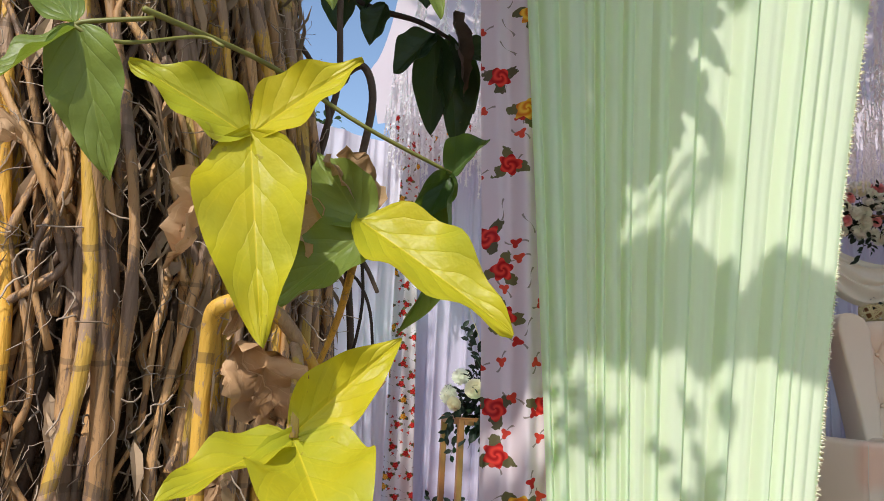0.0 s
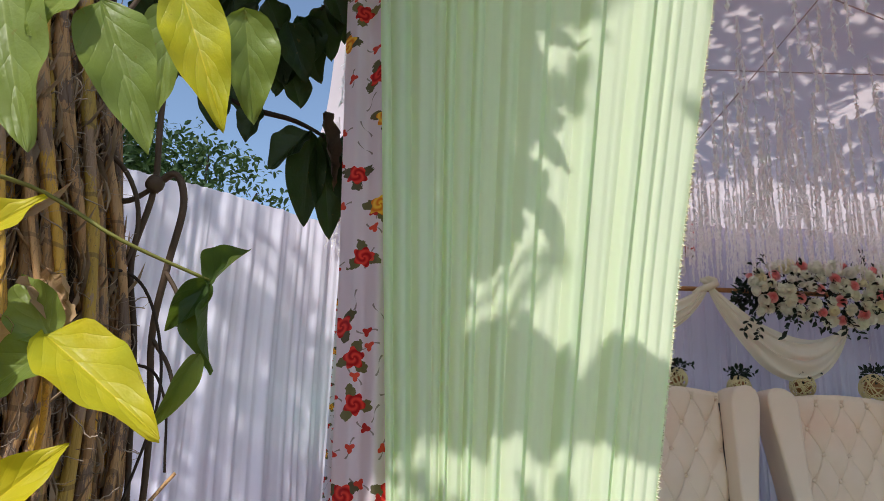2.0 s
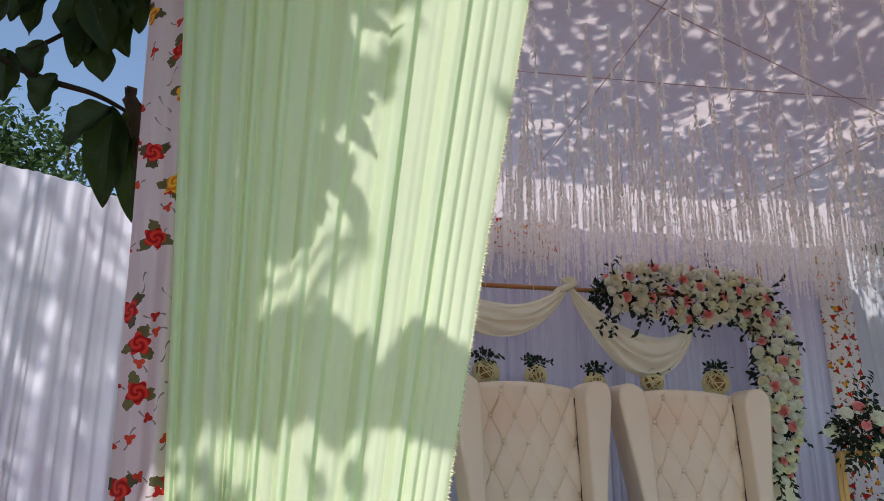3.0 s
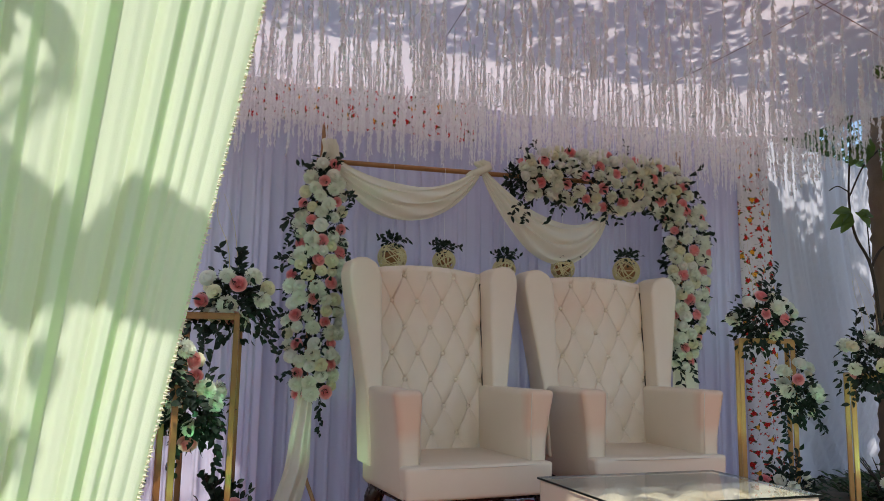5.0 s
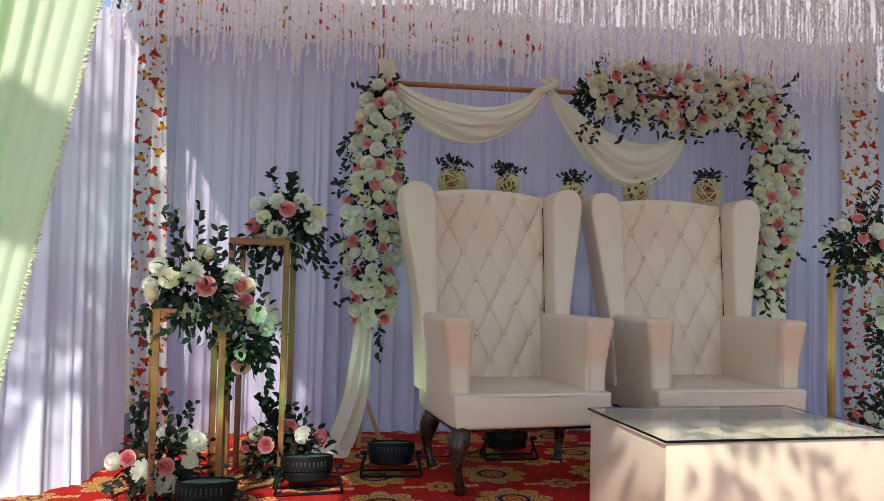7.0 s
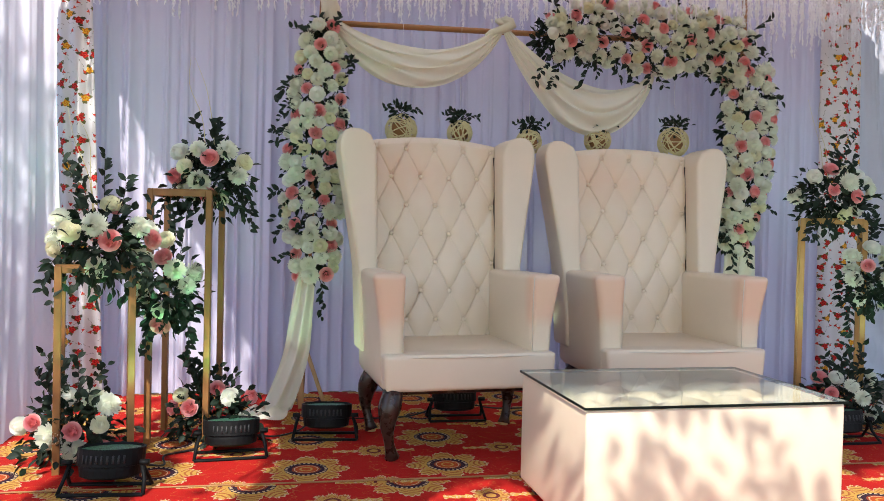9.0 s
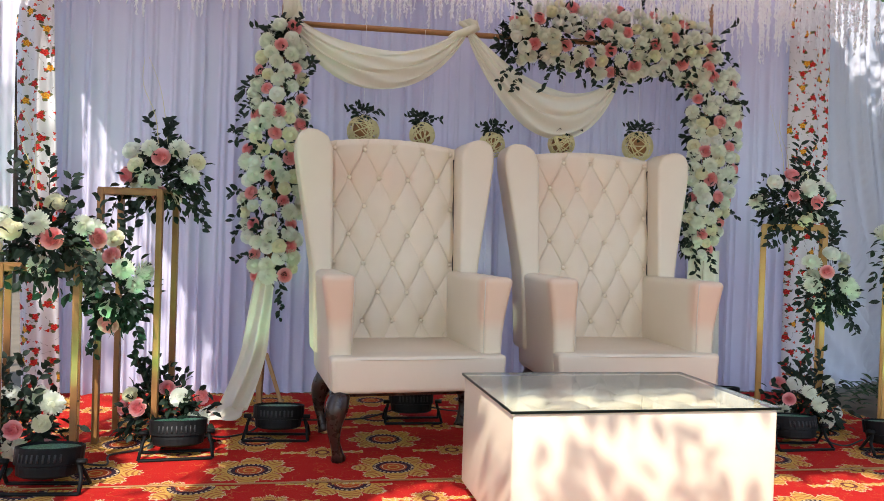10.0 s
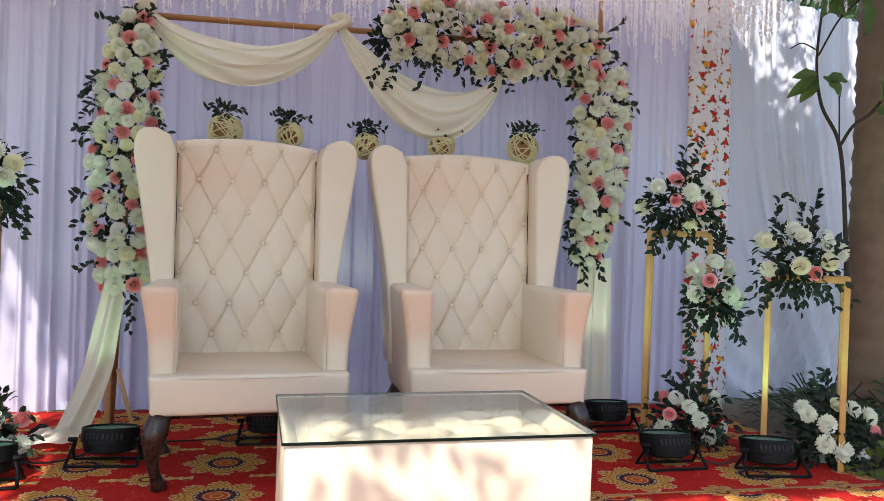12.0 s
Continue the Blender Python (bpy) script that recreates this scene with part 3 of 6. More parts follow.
# ---- canopy ----
def build_canopy():
    def fn(u, v):
        y = 1.12 + 4.38 * v
        xl = 0.13 + 0.42 * max(0.0, 1 - (y - 1.12) / 3.4) ** 0.6
        xr = 5.45 + min(0.38, 0.42 * (5.5 - y))
        x = xl + (xr - xl) * u
        sag = 0.06 * math.sin(u * math.pi) * math.sin(v * math.pi)
        return Vector((x, y, 2.80 - sag + 0.015 * math.sin(u * 40) + 0.03 * noise.noise(Vector((x * 1.5, y * 1.5, 3)))))
    c = link_mesh("ceiling", sheet(fn, 90, 70), M_CANOPY)
    tagged(c, "rosy cloth canopy stretched over the stage", "canopy", kind="structure")
    rng = random.Random(11)
    verts, faces = [], []
    for iy in range(40):
        for ix in range(60):
            y = 1.45 + 3.85 * (iy + rng.uniform(-0.3, 0.3)) / 39
            xl = 0.62 - 0.42 * (y - 1.3) / 4.2
            x = xl + (5.36 - xl) * (ix + rng.uniform(-0.35, 0.35)) / 59
            ln = rng.uniform(0.32, 0.46) + 0.06 * (iy > 30)
            if rng.random() < (0.82 if iy < 20 else 0.55 if iy < 26 else 0.25 if iy < 31 else 0.0):
                continue
            top = 2.76
            sway = rng.uniform(-0.03, 0.03)
            n = int(ln / 0.0105)
            for k in range(n):
                z = top - ln * k / n
                a = rng.uniform(0, 6.28)
                r = rng.uniform(0.012, 0.028) * (1.0 if k < n - 4 else 0.7)
                w = rng.uniform(0.005, 0.011)
                cx, cy = x + sway * k / n, y
                dx, dy = math.cos(a), math.sin(a)
                b = len(verts)
                verts += [(cx - dy * w, cy + dx * w, z), (cx + dy * w, cy - dx * w, z), (cx + dx * r, cy + dy * r, z - rng.uniform(0.012, 0.03))]
                faces.append((b, b + 1, b + 2))
            b = len(verts)
            verts += [(x - 0.003, y, top + 0.05), (x + 0.003, y, top + 0.05), (x + sway + 0.002, y, top - ln), (x + sway - 0.002, y, top - ln)]
            faces.append((b, b + 1, b + 2, b + 3))
    ob = new("hanging_strands", from_arrays("hanging_strands", verts, faces, M_STRAND))
    tagged(ob, "dense white tinsel strands hanging from the canopy", "garland", kind="stuff")
    for k, (p, q) in enumerate((((0.6, 1.9, 2.70), (5.3, 3.6, 2.70)), ((0.5, 3.2, 2.71), (5.3, 2.7, 2.71)), ((2.1, 1.4, 2.7), (2.3, 5.3, 2.7)), ((3.9, 1.4, 2.7), (3.7, 5.3, 2.7)))):
        pts = [Vector(p).lerp(Vector(q), i / 10) + Vector((0, 0, -0.03 * math.sin(i / 10 * math.pi))) for i in range(11)]
        tagged(link_mesh("canopy_cord", tube(pts, 0.0026, 6), M_ROPE), "reddish brown cord strung under the canopy", "cord", "canopy cords")


build_canopy()


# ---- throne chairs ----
def peach_lit_leather(name, axis_low, axis_high, reach, strength):
    """Cream leatherette with a soft patch of peach light painted in, inside a box of the chair's own space."""
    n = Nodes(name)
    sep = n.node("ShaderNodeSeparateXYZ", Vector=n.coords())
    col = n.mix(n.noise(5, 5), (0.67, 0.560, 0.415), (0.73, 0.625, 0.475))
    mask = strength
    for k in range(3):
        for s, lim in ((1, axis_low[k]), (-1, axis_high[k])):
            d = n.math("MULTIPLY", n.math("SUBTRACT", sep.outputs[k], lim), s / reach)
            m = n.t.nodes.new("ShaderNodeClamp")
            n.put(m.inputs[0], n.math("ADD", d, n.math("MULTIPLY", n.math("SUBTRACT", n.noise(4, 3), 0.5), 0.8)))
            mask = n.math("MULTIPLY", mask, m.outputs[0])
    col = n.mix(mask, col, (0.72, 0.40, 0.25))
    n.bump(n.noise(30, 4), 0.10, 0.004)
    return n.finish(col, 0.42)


# orange light on arm fronts and upper back, coloured into the leatherette
M_LEATHERARM = peach_lit_leather("stained_arm_leatherette", (-9, -0.1, 0.56), (9, 0.14, 0.86), 0.07, 0.5)
M_LEATHERBACK = peach_lit_leather("stained_back_leatherette", (-9, -9, 1.12), (0.12, 9, 1.52), 0.20, 0.30)


def tuft(x, z, px, pz, depth):
    """Soft quilted relief round a diamond lattice of buttons; some folds crease deeply, others fade out."""
    p, q = x / px + z / (2 * pz), x / px - z / (2 * pz)
    a, b = abs(math.sin(math.pi * p)), abs(math.sin(math.pi * q))
    near = math.sqrt(a * a + b * b)

    def crease(line, along, dist, bias):
        k = 0.5 + 0.9 * noise.noise(Vector((round(line) * 3.7, math.floor(along) * 2.3, bias * 9)))
        return max(0.0, k * bias) * math.exp(-((dist / 0.085) ** 2))
    cut = max(crease(q, p, b, 0.62), crease(p, q, a, 0.36))
    ray = 0.07 * math.sin(9 * math.atan2(a, b + 1e-6) + 6 * noise.noise(Vector((x * 3, z * 3, 1)))) * math.exp(-3.0 * near)
    soft = 0.10 * noise.noise(Vector((x * 14, z * 14, 4)))
    return depth * (0.20 * (a * b) + 0.66 * (1 - math.exp(-2.6 * near)) - 0.48 * cut + 1.4 * ray + soft)


def prism(outline, y0, y1, bevel=0.02, lean=0.0):
    """An outline in x and z, pushed from y0 to y1, with rounded edges."""
    bm = bmesh.new()
    f = [bm.verts.new((x, y0 + lean * z, z)) for x, z in outline]
    b = [bm.verts.new((x, y1 + lean * z, z)) for x, z in outline]
    n = len(outline)
    bm.faces.new(f)
    bm.faces.new(b[::-1])
    for i in range(n):
        bm.faces.new((f[i], b[i], b[(i + 1) % n], f[(i + 1) % n]))
    bmesh.ops.recalc_face_normals(bm, faces=bm.faces)
    if bevel:
        bmesh.ops.bevel(bm, geom=list(bm.edges), offset=bevel, segments=3, profile=0.6, affect="EDGES", clamp_overlap=True)
    return bm


def button_mesh():
    bm = bmesh.new()
    bmesh.ops.create_uvsphere(bm, u_segments=10, v_segments=6, radius=0.0125)
    for v in bm.verts:
        v.co.y *= 0.7
    me = bpy.data.meshes.new("button")
    bm.to_mesh(me)
    bm.free()
    for p in me.polygons:
        p.use_smooth = True
    me.materials.append(M_LEATHER)
    return me


BUTTON = button_mesh()


def throne_chair(at):
    ch = base_empty("throne_chair", at, "tall cream tufted wingback throne chair with dark cabriole legs", "chair", "throne chairs")
    # tufted back
    lean, px, pz = 0.095, 0.154, 0.150
    z_top0 = 1.457

    def top(x):
        return 1.512 - 0.28 * x * x

    def fn(u, v):
        x = -0.334 + 0.668 * u
        z = 0.42 + (top(x) - 0.42) * v
        edge = min(1.0, min(u, 1 - u) / 0.05, (1 - v) / 0.03) ** 0.5
        y = 0.655 + lean * (z - 0.55) - tuft(x, z - z_top0 + 0.012, px, pz, 0.043) * edge - 0.004 * noise.noise(Vector((x * 9, z * 9, 2)))
        return Vector((x, y, z))
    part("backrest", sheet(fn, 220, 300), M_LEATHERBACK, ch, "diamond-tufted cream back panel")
    part("back_core", prism([(-0.34, 0.32), (0.34, 0.32), (0.34, 1.474), (0.17, 1.500), (0, 1.508), (-0.17, 1.500), (-0.34, 1.474)], 0.635, 0.74, 0.02, lean), M_LEATHER, ch)
    bk = [c for c in ch.children if c.name.startswith("backrest")][0]
    for r in range(7):
        z = z_top0 - 0.012 - pz * r
        xs = [(-2 + k) * px for k in range(5)] if r % 2 == 0 else [(-1.5 + k) * px for k in range(4)]
        for x in xs:
            if r == 0 and abs(x) > 0.33:
                continue
            shared("button", BUTTON, bk, Matrix.Translation((x * 0.985, 0.655 + lean * (z - 0.55) - 0.012, z)))
    for s in (-1, 1):
        part("seam", tube([(s * 0.3235, 0.640, 0.46), (s * 0.3245, 0.640 + lean * 0.45, 1.0), (s * 0.326, 0.640 + lean * 0.86, 1.42)], 0.0065, 6), M_DARKWOOD, ch, "dark gap between back and wing")
    # wings
    for s in (-1, 1):
        o = [(0.322, 0.40), (0.405, 0.40), (0.418, 0.82), (0.448, 1.03), (0.488, 1.28), (0.506, 1.40), (0.506, 1.455), (0.492, 1.500), (0.455, 1.524), (0.405, 1.522), (0.352, 1.492), (0.326, 1.42), (0.322, 0.9)]
        o = [(s * x, z) for x, z in o]
        bm = prism(o if s > 0 else o[::-1], 0.45, 0.66, 0.026, lean)
        for v in bm.verts:
            v.co.x += s * 0.03 * max(0, v.co.z - 0.8) * (0.62 - v.co.y)
        part("wing", bm, M_LEATHER, ch)
    # seat, apron and arms
    part("seat", box((0, 0.37, 0.3996), (0.60, 0.62, 0.12), 0.004, 2), M_LEATHER, ch)
    bm = box((0, 0.066, 0.379), (0.780, 0.15, 0.162), 0.022, 4)
    for v in bm.verts:
        v.co.y -= 0.030 * math.cos(v.co.x / 0.39 * math.pi / 2) * (v.co.y < 0.07)
        v.co.x *= 1 - 0.03 * (0.46 - v.co.z) / 0.16
    front = part("seat_front", bm, M_LEATHER, ch)
    part("piping", tube([(0.375 * k / 8, 0.004 - 0.030 * math.cos(k / 8 * math.pi / 2), 0.449) for k in range(-8, 9)], 0.0032, 6), M_PIPING, front)
    part("apron", box((0, 0.32, 0.325), (0.765, 0.60, 0.05), 0.015, 3), M_LEATHER, ch)
    part("base_rail", box((0, 0.34, 0.288), (0.72, 0.58, 0.026), 0.004, 1), M_DARKWOOD, ch)
    for s in (-1, 1):
        bm = bmesh.new()
        rows = []
        for k in range(9):
            z = 0.30 + 0.515 * k / 8
            t = k / 8
            flare = 0.028 * max(0, t - 0.45) ** 1.5 * 3
            out, inn = 0.386 + 0.015 * t + flare, 0.288 - 0.004 * t
            front = 0.055 - 0.035 * max(0, t - 0.5)
            rows.append([bm.verts.new((s * x, y, z)) for x, y in ((inn, front), (out, front), (out - flare * 0.6, 0.36), (out - flare, 0.66), (inn, 0.66), (inn, 0.36))])
        for a, b in zip(rows, rows[1:]):
            for i in range(6):
                bm.faces.new((a[i], a[(i + 1) % 6], b[(i + 1) % 6], b[i]))
        bm.faces.new(rows[0])
        bm.faces.new(rows[-1])
        bmesh.ops.recalc_face_normals(bm, faces=bm.faces)
        es = [e for e in bm.edges if len(e.link_faces) == 2 and e.calc_face_angle(0) > 0.6]
        bmesh.ops.bevel(bm, geom=es, offset=0.030, segments=5, profile=0.5, affect="EDGES")
        part("arm", bm, M_LEATHERARM, ch, "cream arm with warm peach light put into its colour")
        part("piping", tube([(s * 0.296, 0.052, 0.46), (s * 0.294, 0.05, 0.65), (s * 0.292, 0.036, 0.80)], 0.0022, 6), M_PIPING, ch)
        # legs
        for y, dy in ((0.022, -1), (0.52, 1)):
            pts, rad = [], []
            for k in range(13):
                t = k / 12
                z = 0.29 * (1 - t)
                bow = 0.022 * math.sin(t * math.pi * 1.15 - 0.2)
                pts.append((s * (0.345 + bow), y + dy * bow, 0.008 + z))
                rad.append(0.040 - 0.012 * t + 0.012 * math.exp(-((t - 0.22) / 0.16) ** 2) - 0.010 * math.exp(-((t - 0.72) / 0.2) ** 2) + (0.006 if k > 11 else 0))
            part("leg", tube(pts, rad, 10), M_DARKWOOD, ch)
            part("leg_tip", tube([(pts[-1][0], pts[-1][1], 0.012), (pts[-1][0], pts[-1][1], 0.0)], 0.021, 10), M_RAWWOOD, ch, "worn pale leg tip")
    return ch


chair = throne_chair((2.428, 3.918, 0.0))
chair.rotation_euler = (0, 0, radians(6.5))
chair.scale = (1.04, 1.0, 1.0)
copy_thing(chair, pose(3.518, 4.03, 0.0, 0, 0, 1.5) @ Matrix.Diagonal((1.04, 1.0, 1.0, 1.0)))


# ---- upholstered table with glass top ----
def build_table():
    x0, x1, y0, y1, h = 2.540, 3.466, 2.848, 3.500, 0.465
    cx, cy = (x0 + x1) / 2, (y0 + y1) / 2
    tb = base_empty("coffee_table", (cx, cy, 0), "low cream upholstered coffee table with tufted top under clear glass", "table")
    tb.rotation_euler = (0, 0, radians(2.2))
    w, d = x1 - x0 - 0.012, y1 - y0 - 0.012
    bm = bmesh.new()
    t = 0.05
    add_box(bm, Vector((0, 0, 0.25)), Vector((w, d, 0.41)), 0.008, 2)
    lid = max(bm.faces, key=lambda f: f.calc_center_median().z * 10 + f.calc_area())
    bmesh.ops.inset_region(bm, faces=[lid], thickness=t - 0.008)
    bmesh.ops.translate(bm, verts=lid.verts, vec=(0, 0, -0.075))
    part("body", bm, M_LEATHER, tb)

    def fn(u, v):
        x, y = -w / 2 + t + (w - 2 * t) * u, -d / 2 + t + (d - 2 * t) * v
        e = min(1, min(u, 1 - u) / 0.06, min(v, 1 - v) / 0.08) ** 0.5
        return Vector((x, y, 0.395 + tuft(x, y, 0.19, 0.105, 0.055) * e))
    cu = part("cushion", sheet(fn, 90, 70), M_LEATHER, tb, "diamond-tufted cream cushion under the glass")
    for i in range(-2, 3):
        for j in range(-3, 4):
            x = (i + (0.5 if j % 2 else 0)) * 0.19
            y = j * 0.105
            if abs(x) < w / 2 - 0.07 and abs(y) < d / 2 - 0.07:
                shared("button", BUTTON, cu, Matrix.Translation((x, y, 0.402)) @ Matrix.Rotation(math.pi / 2, 4, "X"))
    for sx in (-1, 1):
        for sy in (-1, 1):
            part("foot", box((sx * (w / 2 - 0.06), sy * (d / 2 - 0.06), 0.023), (0.05, 0.05, 0.046), 0.006, 2), M_DARKWOOD, tb)
    g = part("glass_top", sheet(lambda u, v: Vector(((u - 0.5) * (x1 - x0), (v - 0.5) * (y1 - y0), h)), 2, 2), M_GLASS, tb, "clear glass plate")
    g.visible_shadow = False
    bm = bmesh.new()
    W, D = (x1 - x0) / 2 + 0.0015, (y1 - y0) / 2 + 0.0015
    for c, s in (((0, -D, h - 0.004), (2 * W, 0.003, 0.0085)), ((0, D, h - 0.004), (2 * W, 0.003, 0.0085)), ((-W, 0, h - 0.004), (0.003, 2 * D, 0.0085)), ((W, 0, h - 0.004), (0.003, 2 * D, 0.0085))):
        add_box(bm, Vector(c), Vector(s))
    part("glass_edge", bm, M_GLASSEDGE, tb, "dark polished glass edge", False)


build_table()


# ---- silk flowers ----
def petal(verts, faces, base, direction, up, length, width, cup):
    """A cupped petal of 2 by 3 quads."""
    d = Vector(direction).normalized()
    u = Vector(up).normalized()
    s = d.cross(u).normalized()
    b = len(verts)
    for j in range(4):
        t = j / 3
        w = width * (0.35, 0.9, 1.0, 0.55)[j]
        for k in (-1, 0, 1):
            p = Vector(base) + d * (length * t) + s * (w * 0.5 * k) + u * (cup * length * (t * t * 0.9 + 0.35 * abs(k) * t))
            verts.append(tuple(p))
    for j in range(3):
        for k in range(2):
            a = b + j * 3 + k
            faces.append((a, a + 1, a + 4, a + 3))


def rose_mesh():
    verts, faces = [], []
    rng = random.Random(3)
    for ring, (n, r, tilt, ln, w) in enumerate(((3, 0.003, 1.50, 0.036, 0.022), (4, 0.008, 1.38, 0.038, 0.028), (5, 0.014, 1.22, 0.038, 0.034), (6, 0.020, 0.98, 0.036, 0.040), (7, 0.024, 0.62, 0.034, 0.044), (7, 0.026, 0.20, 0.032, 0.046))):
        for k in range(n):
            a = 2 * math.pi * (k + 0.4 * ring) / n + rng.uniform(-0.15, 0.15)
            out = Vector((math.cos(a), math.sin(a), 0))
            d = out * math.cos(tilt) + Vector((0, 0, 1)) * math.sin(tilt)
            up = Vector((0, 0, 1)) * math.cos(tilt) - out * math.sin(tilt)
            petal(verts, faces, out * r * 0.6 + Vector((0, 0, 0.002)), d, up, ln, w, 0.30)
    return from_arrays("rose", verts, faces, M_ROSE, True)


def pom_mesh(material, count, name, core, ln, width, spread):
    """A domed bloom: petals stand out of a small core on a spiral."""
    verts, faces = [], []
    rng = random.Random(7)
    for k in range(count):
        t = (k + 0.5) / count
        polar = math.acos(1 - 1.22 * t)
        a = k * 2.39996 + rng.uniform(-0.1, 0.1)
        out = Vector((math.cos(a) * math.sin(polar), math.sin(a) * math.sin(polar), math.cos(polar)))
        flat = Vector((math.cos(a), math.sin(a), 0))
        d = (out * spread + Vector((0, 0, 1)) * (1 - spread) * (1 - t) + flat * 0.25 * t).normalized()
        up = (Vector((0, 0, 1)) - d * d.z)
        up = (up.normalized() if up.length > 0.05 else -flat)
        petal(verts, faces, out * core + Vector((0, 0, 0.012)), d, up, ln * rng.uniform(0.85, 1.1) * (0.75 + 0.35 * t), width * (0.8 + 0.3 * t), 0.36)
    b, rc = len(verts), core * 1.12
    for i in range(5):
        for j in range(12):
            e, a = i * 0.36, j * math.pi / 6
            verts.append((rc * math.sin(e) * math.cos(a), rc * math.sin(e) * math.sin(a), 0.010 + rc * math.cos(e) * 0.95))
    for i in range(4):
        for j in range(12):
            faces.append((b + i * 12 + j, b + (i + 1) * 12 + j, b + (i + 1) * 12 + (j + 1) % 12, b + i * 12 + (j + 1) % 12))
    return from_arrays(name, verts, faces, material, True)


ROSE = rose_mesh()
MUM = pom_mesh(M_MUMPETAL, 150, "chrysanthemum", 0.020, 0.028, 0.0095, 0.9)
PEONY = pom_mesh(M_WHITEPETAL, 80, "peony", 0.026, 0.017, 0.024, 0.95)
CREAMROSE = pom_mesh(M_CREAMPETAL, 64, "cream_peony", 0.024, 0.017, 0.026, 0.92)


def leaf_arrays(verts, faces, base, d, up, length, width):
    d = d.normalized()
    s = d.cross(up)
    s = s.normalized() if s.length > 1e-4 else d.orthogonal().normalized()
    u = s.cross(d)
    b = len(verts)
    for t, w, dz in ((0, 0.0, 0), (0.3, 0.42, 0.02), (0.65, 0.40, 0.0), (1.0, 0.0, -0.10)):
        c = base + d * (length * t) + u * (dz * length)
        if w == 0:
            verts.append(tuple(c))
        else:
            verts.extend((tuple(c - s * w * width + u * 0.06 * length), tuple(c), tuple(c + s * w * width + u * 0.06 * length)))
    faces.extend(((b, b + 1, b + 2), (b, b + 2, b + 3), (b + 1, b + 4, b + 5, b + 2), (b + 2, b + 5, b + 6, b + 3), (b + 4, b + 7, b + 5), (b + 5, b + 7, b + 6)))


def foliage(name, rng, spots, sprigs, material, parent, leaf=0.04, stem=None):
    """spots: centre, radius and number of single leaves; sprigs: base, tip, number of leaves along a twig."""
    verts, faces = [], []
    for c, r, n in spots:
        for _ in range(n):
            d = Vector((rng.gauss(0, 1), rng.gauss(0, 1), rng.gauss(0, 1))).normalized()
            p = Vector(c) + d * r * rng.uniform(0.35, 1.0)
            q = (d + Vector((rng.gauss(0, .5), rng.gauss(0, .5), rng.gauss(0, .5) - 0.2))).normalized()
            leaf_arrays(verts, faces, p, q, Vector((rng.gauss(0, 1), rng.gauss(0, 1), 1)), leaf * rng.uniform(0.7, 1.3), leaf * rng.uniform(0.5, 0.75))
    twig = bmesh.new()
    for a, b, n in sprigs:
        a, b = Vector(a), Vector(b)
        bend = Vector((rng.gauss(0, .02), rng.gauss(0, .02), 0.02))
        pts = [a.lerp(b, k / 5) + bend * math.sin(k / 5 * math.pi) for k in range(6)]
        add_tube(twig, pts, [0.002 - 0.0012 * k / 5 for k in range(6)], 4)
        for k in range(n):
            t = 0.25 + 0.75 * k / max(1, n - 1)
            p = a.lerp(b, t) + bend * math.sin(t * math.pi)
            d = (b - a).normalized()
            sd = d.orthogonal().normalized()
            sd.rotate(Matrix.Rotation(rng.uniform(0, 6.28), 3, d))
            leaf_arrays(verts, faces, p, d * 0.7 + sd * (1 if k % 2 else -1), Vector((0, -1, 0.5)), leaf * rng.uniform(0.7, 1.15), leaf * rng.uniform(0.45, 0.6))
    ob = new(name, from_arrays(name, verts, faces, material))
    ob.parent = parent
    tagged(ob, kind="stuff")
    if sprigs:
        tagged(part("twig_cluster", twig, M_BARK if stem is None else stem, parent), kind="stuff")
    else:
        twig.free()
    return ob


def flowers(rng, parent, spots, share=(0.24, 0.54, 0.12), face=(0, -1, 0.15), scale=1.0):
    """Flowers at the spots (place, outward way): pink roses, chrysanthemums, peonies, cream peonies."""
    roses = []
    for k, (p, out) in enumerate(spots):
        r = rng.random()
        if r < share[0] and any((Vector(p) - q).length < 0.115 for q in roses):
            r = share[0] + (1 - share[0]) * rng.random()
        if r < share[0]:
            roses.append(Vector(p))
        me = ROSE if r < share[0] else MUM if r < share[0] + share[1] else PEONY if r < sum(share) else CREAMROSE
        way = (Vector(out) * 0.75 + Vector(face) + Vector((rng.gauss(0, .2), rng.gauss(0, .2), rng.gauss(0, .2)))).normalized()
        q = way.to_track_quat("Z", "Y")
        s = scale * rng.uniform(0.84, 1.14) * (1.0 if me is ROSE else 1.08)
        shared(me.name.split(".")[0], me, parent, Matrix.LocRotScale(Vector(p), q, (s, s, s)))


